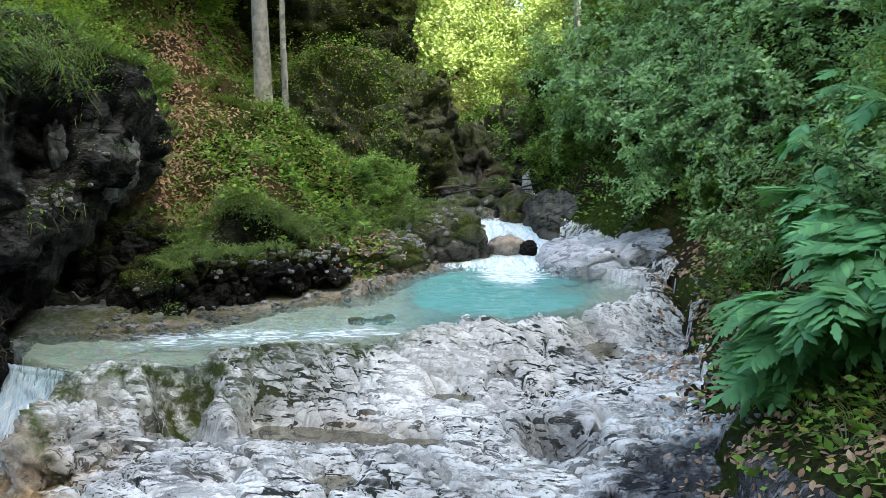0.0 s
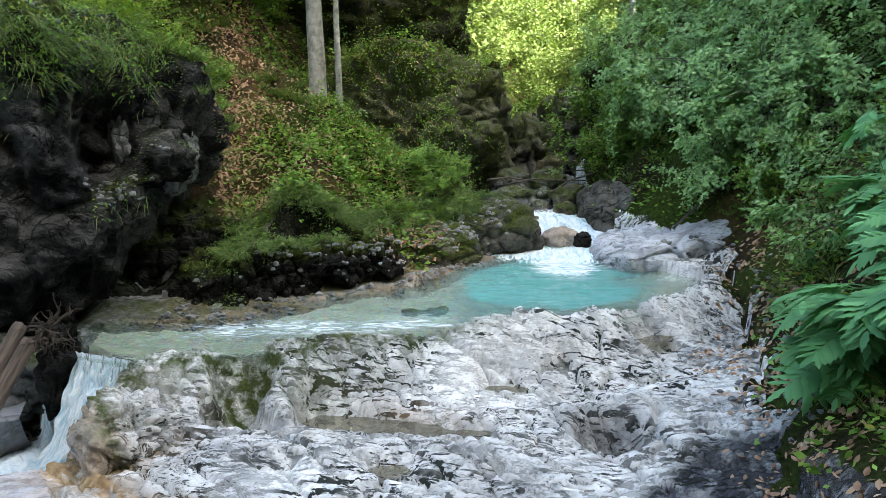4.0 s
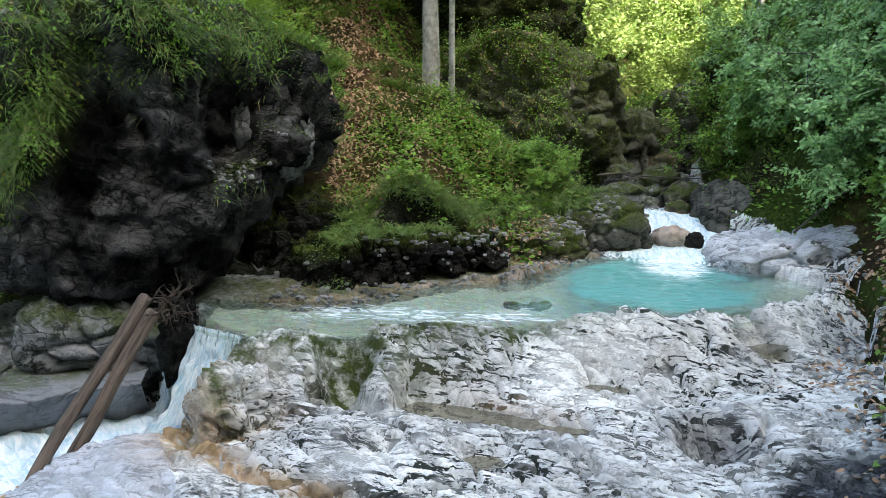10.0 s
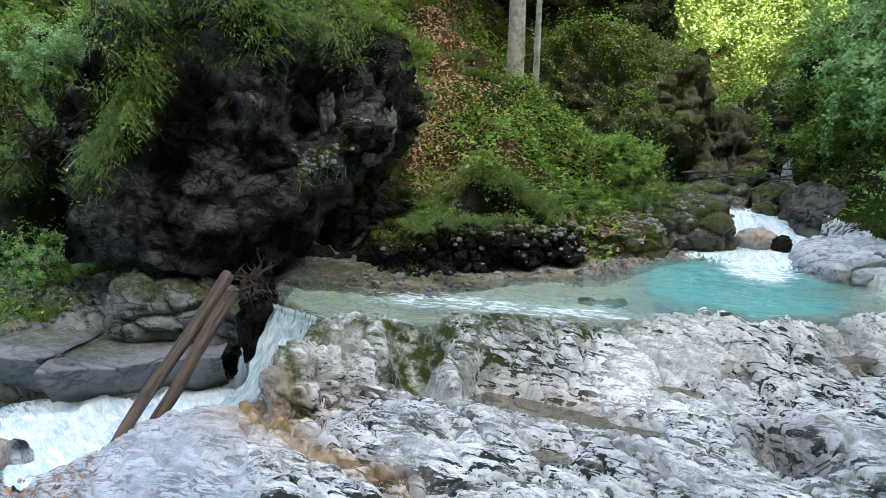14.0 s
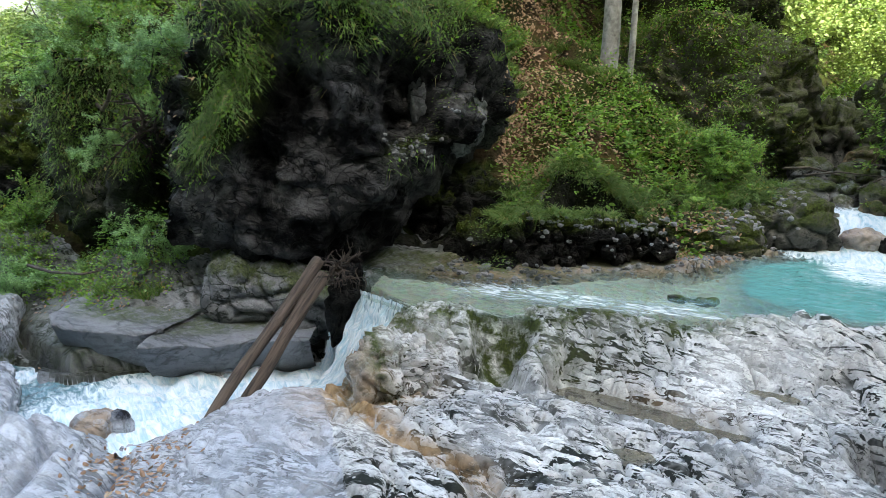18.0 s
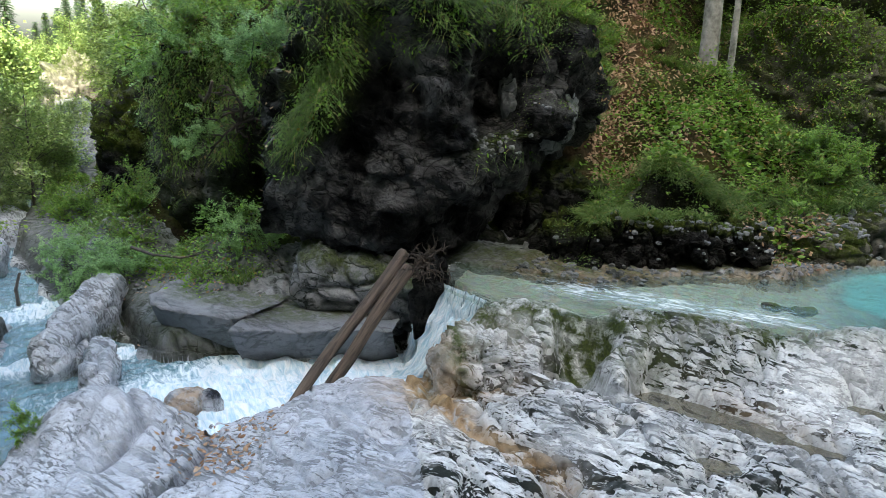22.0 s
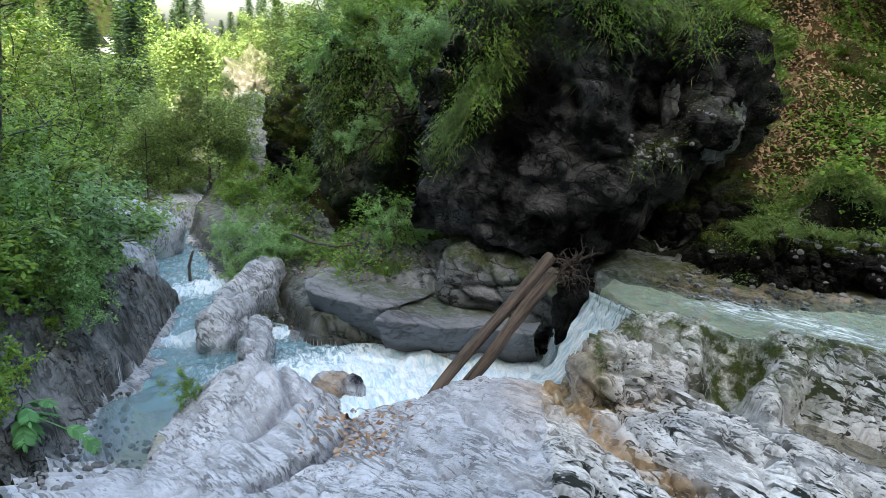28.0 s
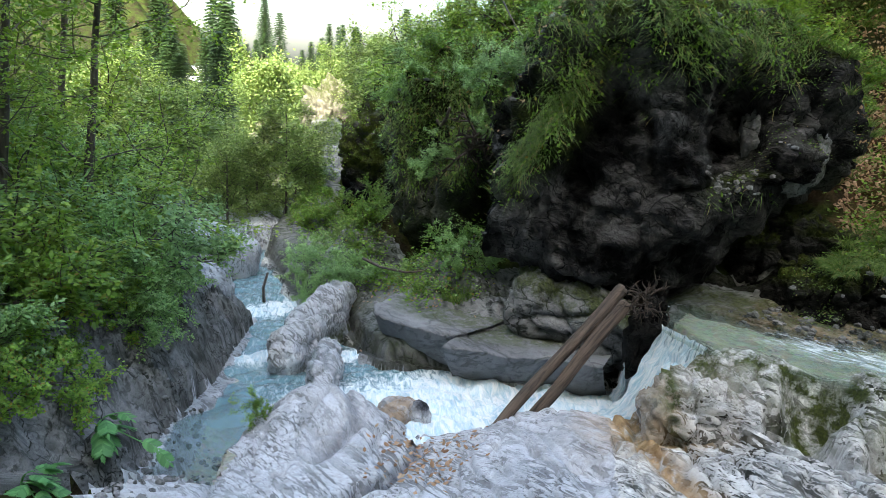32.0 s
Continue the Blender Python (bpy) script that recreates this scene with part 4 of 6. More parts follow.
rock("fall_step", (-3.4, 6.02, -0.85), (0.3, 0.24, 0.5), (0, 0, 35), M_GREY, "ochre-stained wet rock step under the waterfall", 28, 5, 2.3, 0.08, 0.05, None, {"wet": lambda v, w: 0.25 + 0 * v[:, 0], "ochre": lambda v, w: 0.8 + 0 * v[:, 0]})
# fins between the two arms of the lower stream
rock("rock_fin", (-7.85, 5.1, -1.08), (1.25, 0.28, 0.4), (0, -4, 128), M_GREY, "tilted grey rock fin rising from the rapids", 31, 6, 3.4, 0.1, 0.04, None, {"moss": lambda v, w: 0.9 * smooth(0.1, 0.8, -v[:, 1]) * smooth(0.4, -0.3, v[:, 2])})
rock("rock_fin", (-6.45, 4.32, -1.05), (0.78, 0.2, 0.34), (0, -4, 142), M_GREY, "narrow sharp grey rock fin in the rapids", 32, 5, 2.8, 0.08, 0.04)
rock("rounded_stone", (-5.2, 4.3, -0.98), (0.2, 0.14, 0.16), (0, 0, 30), M_GREY, "rounded ochre-stained stone at the edge of the rapids", 33, 4, 2.6, 0.04, 0.02, None, {"ochre": lambda v, w: 0.7 + 0 * v[:, 0]})
rock("rounded_stone", (-5.02, 4.42, -0.97), (0.08, 0.07, 0.13), (0, 10, 10), M_GREY, "small dark-topped stone standing in the rapids", 34, 4, 2.4, 0.03, 0.01, None, {"wet": top_moss(1, 0.3)})
rock("bank_boulder", (-10.6, 4.6, -1.2), (0.75, 0.55, 0.5), (0, 8, 40), M_GREY, "rounded grey rock jutting into the lower stream", 35, 5, 2.8, 0.1, 0.04)
rock("bank_boulder", (-13.2, 6.0, -1.3), (1.1, 0.7, 0.5), (0, 5, 30), M_GREY, "rounded grey rock jutting into the lower stream", 36, 4, 2.8, 0.1, 0.04)
rock("bank_boulder", (-15.5, 8.3, -1.7), (0.9, 0.6, 0.5), (0, 0, 20), M_GREY, "pale boulder in the lower stream bed", 37, 4, 2.6, 0.1, 0.04)
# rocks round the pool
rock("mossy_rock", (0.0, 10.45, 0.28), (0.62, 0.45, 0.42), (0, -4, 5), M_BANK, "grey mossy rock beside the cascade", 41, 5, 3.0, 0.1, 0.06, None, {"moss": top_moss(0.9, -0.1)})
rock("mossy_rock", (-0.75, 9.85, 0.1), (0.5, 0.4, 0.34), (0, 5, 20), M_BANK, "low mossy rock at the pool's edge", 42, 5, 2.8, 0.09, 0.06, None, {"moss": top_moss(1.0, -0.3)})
rock("cascade_stone", (0.92, 10.5, 0.16), (0.24, 0.16, 0.12), (0, 0, 10), M_GREY, "ochre-brown stone splitting the cascade", 43, 4, 2.8, 0.06, 0.04, None, {"ochre": lambda v, w: 0.6 + 0 * v[:, 0]})
rock("cascade_stone", (1.2, 10.42, 0.14), (0.13, 0.12, 0.13), (0, 0, 0), M_DARK, "dark wet stone in the cascade", 44, 4, 2.6, 0.02, 0.02)
rock("rock_slab", (2.25, 10.0, 0.1), (0.95, 0.7, 0.34), (4, -14, 14), M_GREY, "tilted pale slab streaked with dark joints beside the pool", 45, 6, 3.2, 0.1, 0.06, None, {"moss": lambda v, w: 0.6 * smooth(0.2, -0.6, v[:, 2])})
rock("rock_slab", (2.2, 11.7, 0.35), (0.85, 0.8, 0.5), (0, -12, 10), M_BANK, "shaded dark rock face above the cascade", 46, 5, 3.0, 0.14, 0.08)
rock("mossy_rock", (-0.7, 7.55, -0.03), (0.24, 0.1, 0.065), (0, 3, 20), M_BANK, "low mossy ledge in the shallow channel", 47, 4, 2.1, 0.06, 0.03, None, {"moss": top_moss(1.0, -0.2)})
# mossy rocks added, their dark colour drawing the shaded band below the bank
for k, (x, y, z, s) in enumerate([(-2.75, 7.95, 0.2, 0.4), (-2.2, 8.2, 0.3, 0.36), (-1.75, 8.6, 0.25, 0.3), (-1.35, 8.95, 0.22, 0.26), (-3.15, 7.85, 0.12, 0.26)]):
    rock("mossy_rock", (x, y, z), (s, s * 0.8, s * 0.85), (6, 9 * (k % 3 - 1), 40 * k), M_DARK, "mossy rock coloured dark for the shade under the grassy edge of the bank", 80 + k, 5, 2.8, 0.14, 0.09, None, {"moss": top_moss(0.9, 0.35)})
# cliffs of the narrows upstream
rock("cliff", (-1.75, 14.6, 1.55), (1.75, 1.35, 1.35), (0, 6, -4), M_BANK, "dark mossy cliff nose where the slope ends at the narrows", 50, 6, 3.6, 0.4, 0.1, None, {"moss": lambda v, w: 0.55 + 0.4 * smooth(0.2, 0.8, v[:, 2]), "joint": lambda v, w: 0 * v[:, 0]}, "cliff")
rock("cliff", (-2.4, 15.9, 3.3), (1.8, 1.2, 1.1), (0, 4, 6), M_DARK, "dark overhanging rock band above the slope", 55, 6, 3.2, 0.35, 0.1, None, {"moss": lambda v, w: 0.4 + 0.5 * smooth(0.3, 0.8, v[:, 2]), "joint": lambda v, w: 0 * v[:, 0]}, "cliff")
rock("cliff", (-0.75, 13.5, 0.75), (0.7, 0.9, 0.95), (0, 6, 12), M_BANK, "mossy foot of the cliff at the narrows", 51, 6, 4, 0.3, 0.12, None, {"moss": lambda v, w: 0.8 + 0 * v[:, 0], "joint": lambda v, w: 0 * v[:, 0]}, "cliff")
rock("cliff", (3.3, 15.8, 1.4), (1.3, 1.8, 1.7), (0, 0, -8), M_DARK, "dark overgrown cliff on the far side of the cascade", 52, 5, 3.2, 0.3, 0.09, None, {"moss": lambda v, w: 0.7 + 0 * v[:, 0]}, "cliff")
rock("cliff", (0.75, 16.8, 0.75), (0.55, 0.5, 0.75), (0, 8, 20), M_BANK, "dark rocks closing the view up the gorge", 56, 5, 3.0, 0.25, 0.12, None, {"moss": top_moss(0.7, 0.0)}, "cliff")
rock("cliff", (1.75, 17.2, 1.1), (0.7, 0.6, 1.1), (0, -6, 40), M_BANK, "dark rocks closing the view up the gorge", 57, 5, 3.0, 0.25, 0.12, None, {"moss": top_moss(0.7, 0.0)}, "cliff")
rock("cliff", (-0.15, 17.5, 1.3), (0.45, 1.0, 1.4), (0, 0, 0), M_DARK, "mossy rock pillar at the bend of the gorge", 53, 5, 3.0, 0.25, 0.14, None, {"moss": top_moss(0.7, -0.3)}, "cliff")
for k, (x, y, z, s) in enumerate([(0.35, 13.9, 0.36, 0.22), (0.9, 13.2, 0.32, 0.16), (0.6, 15.0, 0.44, 0.3), (1.3, 14.2, 0.42, 0.25), (0.2, 12.6, 0.3, 0.2), (-0.1, 16.5, 0.6, 0.4), (1.2, 16.2, 0.6, 0.4), (0.75, 12.4, 0.3, 0.13), (1.15, 12.0, 0.3, 0.16), (0.55, 11.6, 0.26, 0.12)]):
    rock("stream_stone", (x, y, z), (s, s * 0.75, s * 0.6), (0, 6, 40 * k), M_GREY if k % 2 else M_BANK, "brownish rounded stone in the upper stream", 60 + k, 4, 2.6, 0.05, 0.03, None, {"ochre": lambda v, w: 0.35 + 0 * v[:, 0], "moss": top_moss(0.8, 0.0)})
# sunlit white cliff far downstream
rock("cliff", (-31.6, 21.4, -1.4), (1.4, 1.4, 2.7), (0, 0, 35), M_PALE, "sunlit white cliff above the stream, with green ledges", 71, 6, 3.4, 0.5, 0.3, None, {"moss": top_moss(0.9, 0.5)}, "cliff")
rock("cliff", (-33.4, 19.3, -2.3), (1.0, 1.3, 1.7), (0, 0, 30), M_PALE, "sunlit white cliff above the stream, with green ledges", 72, 6, 3.4, 0.5, 0.3, None, {"moss": top_moss(0.9, 0.4)}, "cliff")

# ---- plants: building blocks ----
from mathutils.bvhtree import BVHTree

bpy.context.view_layer.update()


def solid_ground():
    verts, faces = [], []
    for ob in list(scene.objects):
        if ob.type == "MESH" and "water" not in ob.name:
            k = len(verts)
            m = np.array(ob.matrix_world)
            co = np.empty(len(ob.data.vertices) * 3)
            ob.data.vertices.foreach_get("co", co)
            co = co.reshape(-1, 3) @ m[:3, :3].T + m[:3, 3]
            verts.extend(map(tuple, co))
            faces.extend([tuple(i + k for i in p.vertices) for p in ob.data.polygons])
    return BVHTree.FromPolygons(verts, faces)


GROUND = solid_ground()


def drop(x, y, top=30.0):
    """Where a thing let go at this place of the plan comes to rest, and the slope's normal there."""
    hit, nrm, _, _ = GROUND.ray_cast(Vector((x, y, top)), Vector((0, 0, -1)))
    return (hit, nrm) if hit else (Vector((x, y, 0)), Vector((0, 0, 1)))


def frames(dirs, rng, roll=1.0):
    """For each direction, two more axes square to it, the third leaning upward."""
    d = dirs / np.linalg.norm(dirs, axis=1, keepdims=True)
    up = np.array((0, 0, 1.0)) + roll * rng.normal(0, 0.5, d.shape)
    s = np.cross(d, up)
    s /= np.linalg.norm(s, axis=1, keepdims=True) + 1e-9
    return d, s, np.cross(s, d)


def leaf_arrays(base, dirs, size, rng, width=0.5, fold=0.18, roll=1.0, droop=0.15):
    """Pointed leaves folded along the midrib, six corners each."""
    d, s, u = frames(dirs, rng, roll)
    n = len(base)
    L = (size * rng.uniform(0.65, 1.25, n))[:, None]
    w = L * width * 0.5
    v = np.stack([base, base + d * L * 0.3 + s * w * 0.85 - u * L * fold * 0.3, base + d * L * 0.68 + s * w * 0.8 - u * L * fold * 0.5, base + d * L - u * L * droop,
                  base + d * L * 0.68 - s * w * 0.8 - u * L * fold * 0.5, base + d * L * 0.3 - s * w * 0.85 - u * L * fold * 0.3, base + d * L * 0.5 + u * 0.02 * L], 1)
    i = np.arange(n)[:, None] * 7
    f = np.concatenate([i + np.array(t) for t in ((0, 1, 6), (1, 2, 6), (2, 3, 6), (3, 4, 6), (4, 5, 6), (5, 0, 6))], 0)
    return v.reshape(-1, 3), f


def small_leaf_arrays(base, dirs, size, rng, width=0.55, roll=1.0):
    """Small leaves of two halves."""
    d, s, u = frames(dirs, rng, roll)
    n = len(base)
    L = (size * rng.uniform(0.6, 1.3, n))[:, None]
    v = np.stack([base, base + d * L * 0.5 + s * L * width * 0.5 - u * L * 0.08, base + d * L - u * L * 0.12, base + d * L * 0.5 - s * L * width * 0.5 - u * L * 0.08], 1)
    i = np.arange(n)[:, None] * 4
    f = np.concatenate([i + np.array(t) for t in ((0, 1, 2), (0, 2, 3))], 0)
    return v.reshape(-1, 3), f


def blade_arrays(base, dirs, length, rng, width=0.012, bend=0.6):
    """Grass blades that arch over, three joints each."""
    n = len(base)
    d = dirs / np.linalg.norm(dirs, axis=1, keepdims=True)
    side_ = np.cross(d, np.array((0, 0, 1.0)) + rng.normal(0, 0.3, d.shape))
    side_ /= np.linalg.norm(side_, axis=1, keepdims=True) + 1e-9
    out = np.stack([d[:, 0], d[:, 1], 0 * d[:, 0]], 1)
    L = (length * rng.uniform(0.5, 1.2, n))[:, None]
    b = bend * rng.uniform(0.5, 1.3, n)[:, None]
    rows = []
    for t, wd in ((0, 1.0), (0.4, 0.85), (0.75, 0.55)):
        c = base + d * L * t + out * L * b * t * t * 0.5 - np.array((0, 0, 1.0)) * L * b * t * t * 0.75
        rows += [c - side_ * width * wd, c + side_ * width * wd]
    rows.append(base + d * L + out * L * b * 0.5 - np.array((0, 0, 1.0)) * L * b * 0.75)
    v = np.stack(rows, 1)
    i = np.arange(n)[:, None] * 7
    f = np.concatenate([i + np.array(t) for t in ((0, 1, 3), (0, 3, 2), (2, 3, 5), (2, 5, 4), (4, 5, 6))], 0)
    return v.reshape(-1, 3), f


def tube_arrays(paths, sides=5):
    """Round stems along runs of (place, radius)."""
    verts, faces = [], []
    for run in paths:
        k = len(verts)
        for j, (p, r) in enumerate(run):
            a = Vector(run[max(0, j - 1)][0])
            b = Vector(run[min(len(run) - 1, j + 1)][0])
            d = (b - a).normalized()
            s = d.orthogonal().normalized()
            u = d.cross(s)
            for q in range(sides):
                g = 2 * math.pi * q / sides
                verts.append(tuple(Vector(p) + (s * math.cos(g) + u * math.sin(g)) * r))
        for j in range(len(run) - 1):
            for q in range(sides):
                q2 = (q + 1) % sides
                faces.append((k + j * sides + q, k + j * sides + q2, k + (j + 1) * sides + q2, k + (j + 1) * sides + q))
        faces.append(tuple(k + (len(run) - 1) * sides + q for q in range(sides)))
    return verts, faces


def sprout(rng, start, way, length, radius, depth, paths, tips, wander=0.25, lift=0.05, fork=(3, 5), shrink=0.6):
    """Grow one branch and its side branches; tips gathers places and directions for leaves."""
    n = 6
    p, d = Vector(start), Vector(way).normalized()
    run = [(p.copy(), radius)]
    for k in range(n):
        d = (d + Vector(rng.normal(0, wander, 3)) + Vector((0, 0, lift))).normalized()
        p = p + d * (length / n)
        run.append((p.copy(), radius * (1 - 0.8 * (k + 1) / n)))
        if depth <= 1:
            tips.append((p.copy(), d.copy()))
        if depth > 0 and k >= 1 and rng.random() < fork[1] / n:
            s = (d + Vector(rng.normal(0, 0.75, 3))).normalized()
            sprout(rng, p, s, length * shrink * rng.uniform(0.7, 1.2), radius * 0.55, depth - 1, paths, tips, wander, lift, fork, shrink)
    paths.append(run)


def woody_plant(name, seed, way, length, radius, depth, stems, per_tip, leaf, leaf_mat, bark, label, cat, wide=0.55, lift=0.05, wander=0.25, spread=0.6, big=False, shrink=0.6, flatten=0.5, jitter=1.0):
    """A shrub or tree: an Empty with its stem and its crown of leaves."""
    rng = np.random.default_rng(seed)
    paths, tips = [], []
    for k in range(stems):
        w = Vector(way) + Vector(rng.normal(0, spread if stems > 1 else 0.05, 3))
        w.z = max(w.z, 0.15)
        sprout(rng, rng.normal(0, 0.04 * (stems > 1), 3) * np.array((1, 1, 0)), w, length * rng.uniform(0.75, 1.15), radius, depth, paths, tips, wander, lift, shrink=shrink)
    base = np.repeat(np.array([p for p, _ in tips]), per_tip, 0)
    dirs = np.repeat(np.array([d for _, d in tips]), per_tip, 0) + rng.normal(0, 0.9, (len(base), 3))
    dirs[:, 2] *= flatten
    base = base + rng.normal(0, leaf * 0.5 * jitter, base.shape)
    make = leaf_arrays if big else small_leaf_arrays
    v, f = make(base, dirs, leaf, rng, wide, roll=0.6)
    root = new(name)
    tagged(root, label, cat)
    tv, tf = tube_arrays(paths)
    mesh_object("trunk" if cat == "tree" else "stem", tv, tf, bark, root)
    mesh_object("crown", v, f, leaf_mat, root, flat=True)
    return root


def spread_copies(kinds, spots, rng, size=(0.7, 1.3), sink=0.03, lean=0.35, label=None):
    """Stand copies of the kinds on the ground at the spots."""
    for k, (x, y) in enumerate(spots):
        hit, nrm = drop(x, y)
        s = rng.uniform(*size)
        up = Vector((0, 0, 1)).lerp(nrm, lean).normalized()
        m = Matrix.Translation(hit - Vector((0, 0, sink))) @ up.to_track_quat("Z", "Y").to_matrix().to_4x4() @ pose(0, 0, 0, 0, 0, rng.uniform(0, 360)) @ Matrix.Scale(s, 4)
        ob = copy_thing(kinds[k % len(kinds)], m)
        ob.matrix_basis = m


def remove_thing(ob):
    for o in (*ob.children_recursive, ob):
        bpy.data.objects.remove(o)


def spots_in(rng, n, x0, x1, y0, y1, test):
    out = []
    while len(out) < n:
        x, y = rng.uniform(x0, x1), rng.uniform(y0, y1)
        if test(x, y):
            out.append((x, y))
    return out


def one(fn, x, y, line):
    return float(fn(line, np.array([x]), np.array([y]))[0])

# ---- ground cover ----
def cover(name, label, cat, material, arrays):
    vs, fs, k = [], [], 0
    for v, f in arrays:
        vs.append(v)
        fs.append(f + k)
        k += len(v)
    return tagged(mesh_object(name, np.concatenate(vs), np.concatenate(fs), material, flat=True), label, cat, kind="stuff")


RNG = np.random.default_rng(7)


def hill_at(x, y):
    return one(side, x, y, FAR)


def right_at(x, y):
    return one(side, x, y, RIGHT)


def left_at(x, y):
    return one(side, x, y, LEFT)


def tufts(spots, blades, length, rng, bend=0.6, spread=0.55):
    base, dirs = [], []
    for x, y in spots:
        p, nrm = drop(x, y)
        for _ in range(blades):
            a = rng.uniform(0, 6.283)
            r = rng.uniform(0, 0.06)
            base.append((p.x + r * math.cos(a), p.y + r * math.sin(a), p.z - 0.01))
            dirs.append((spread * math.cos(a) + 0.3 * nrm.x, spread * math.sin(a) + 0.3 * nrm.y, 1.0))
    return blade_arrays(np.array(base), np.array(dirs), length, rng, 0.0036, bend)


LITTER_RUNS = [([(-3.15, 8.9), (-3.3, 9.6), (-3.45, 10.3), (-3.85, 11.4), (-3.9, 12.6), (-3.6, 13.8)], 0.34), ([(-2.75, 12.0), (-2.1, 12.4), (-1.5, 12.7)], 0.3), ([(-1.4, 9.0), (-1.1, 9.35), (-0.85, 9.75)], 0.16)]


def on_litter(x, y):
    return any(abs(one(side, x, y, run)) < wide * (0.55 + 0.45 * math.sin(9 * y + 4 * x)) for run, wide in LITTER_RUNS)


hill_spots = spots_in(RNG, 1300, -5.0, 1.0, 8, 18, lambda x, y: 0.8 < hill_at(x, y) < 9 and not on_litter(x, y) and math.sin(x * 2.1 + y) + math.sin(y * 1.7) > -0.6)
edge_spots = spots_in(RNG, 260, -3.0, 0.2, 7.3, 11, lambda x, y: 0.3 < hill_at(x, y) < 1.1 and drop(x, y)[0].z > 0.5)
bank_spots = spots_in(RNG, 420, 1.8, 8, 3.0, 14, lambda x, y: 0.25 < right_at(x, y) < 4)
ledge_spots = spots_in(RNG, 260, -12, -4.4, 5.5, 9, lambda x, y: 0.7 < hill_at(x, y) < 2.2)
left_spots = spots_in(RNG, 250, -14, -5, 0.5, 7, lambda x, y: 0.9 < left_at(x, y) < 4)
cover("grass", "long arching green and straw-coloured grass on the banks", "grass", M_GRASS,
      [tufts(hill_spots, 48, 0.22, RNG), tufts(edge_spots, 80, 0.24, RNG, 1.1, 0.6), tufts(bank_spots, 36, 0.28, RNG), tufts(ledge_spots, 40, 0.26, RNG), tufts(left_spots, 40, 0.3, RNG)])


def herbs(spots, n, radius, high, size, rng, make=small_leaf_arrays, width=0.6):
    base, dirs = [], []
    for x, y in spots:
        p, nrm = drop(x, y)
        for _ in range(n):
            o = rng.normal(0, radius, 2)
            base.append((p.x + o[0], p.y + o[1], p.z + 0.02 + abs(rng.normal(0, high)) - (nrm.x * o[0] + nrm.y * o[1]) / max(0.4, nrm.z)))
            dirs.append((rng.normal(), rng.normal(), rng.normal(0.1, 0.35)))
    return make(np.array(base), np.array(dirs), size, rng, width)


herb_a = spots_in(RNG, 1300, -6, 1.0, 8, 19, lambda x, y: 0.7 < hill_at(x, y) < 10 and not on_litter(x, y))
herb_b = spots_in(RNG, 650, 1.6, 9, 2.6, 17, lambda x, y: 0.14 < right_at(x, y) < 5)
herb_c = spots_in(RNG, 260, -14, -5, 5, 10, lambda x, y: 0.6 < hill_at(x, y) < 2.6)
herb_d = spots_in(RNG, 320, -15, -4, 0.3, 8, lambda x, y: 0.8 < left_at(x, y) < 5)
cover("undergrowth", "low leafy undergrowth of mixed greens", "undergrowth", M_LEAF,
      [herbs(herb_a, 18, 0.12, 0.045, 0.045, RNG), herbs(herb_b, 40, 0.15, 0.1, 0.07, RNG), herbs(herb_c, 36, 0.15, 0.09, 0.055, RNG), herbs(herb_d, 40, 0.15, 0.1, 0.06, RNG)])
far_hill = spots_in(RNG, 700, -7, 0.2, 12.3, 20, lambda x, y: 3.0 < hill_at(x, y) < 11)
cover("slope_undergrowth", "dark leafy undergrowth on the steep slope behind the beech", "undergrowth", M_LEAF, [herbs(far_hill, 34, 0.22, 0.14, 0.085, RNG)])
ledge_herbs = spots_in(RNG, 200, -10, -4.6, 5.6, 8, lambda x, y: 0.8 < hill_at(x, y) < 2.4)
cover("ledge_herbs", "small pale green herbs among the rubble of the ledge", "undergrowth", M_BLUELEAF, [herbs(ledge_herbs, 24, 0.12, 0.06, 0.045, RNG)])
hill_herbs = spots_in(RNG, 380, -3.4, 0.2, 8.3, 13.5, lambda x, y: 0.85 < hill_at(x, y) < 5.5 and math.sin(x * 3.1 + 1.3 * y) + math.sin(y * 2.3 - x) > -0.1)
broad_spots = [(cx + RNG.normal(0, 0.16), cy + RNG.normal(0, 0.16)) for cx, cy in ((-1.1, 10.9), (-0.7, 10.5), (-1.6, 10.4), (-2.2, 8.95), (-0.9, 9.4), (-2.7, 10.3), (-2.0, 10.0), (-1.9, 10.9), (-2.5, 9.4)) for _ in range(12)]
cover("broad_leaved_herbs", "clumps of fresh broad-leaved green herbs on the slope", "undergrowth", M_LEAF, [herbs(broad_spots, 16, 0.1, 0.1, 0.085, RNG, leaf_arrays, 0.55)])
cover("slope_herbs", "fresh green herbs in patches among the fallen leaves", "undergrowth", M_LEAF, [herbs(hill_herbs, 30, 0.13, 0.06, 0.055, RNG)])
ledge_mix = spots_in(RNG, 240, -9.5, -4.4, 5.2, 8, lambda x, y: 0.55 < hill_at(x, y) < 1.8)
cover("ledge_undergrowth", "dark green herbs and seedlings on the stony ledge", "undergrowth", M_LEAF, [herbs(ledge_mix, 22, 0.1, 0.05, 0.045, RNG)])
moss_a = spots_in(RNG, 240, -4.5, 1.0, 7.2, 12, lambda x, y: 0.3 < hill_at(x, y) < 1.2)
cover("moss", "cushions of yellow-green moss on the wet bank", "moss", M_GRASS, [herbs(moss_a, 60, 0.09, 0.02, 0.025, RNG)])


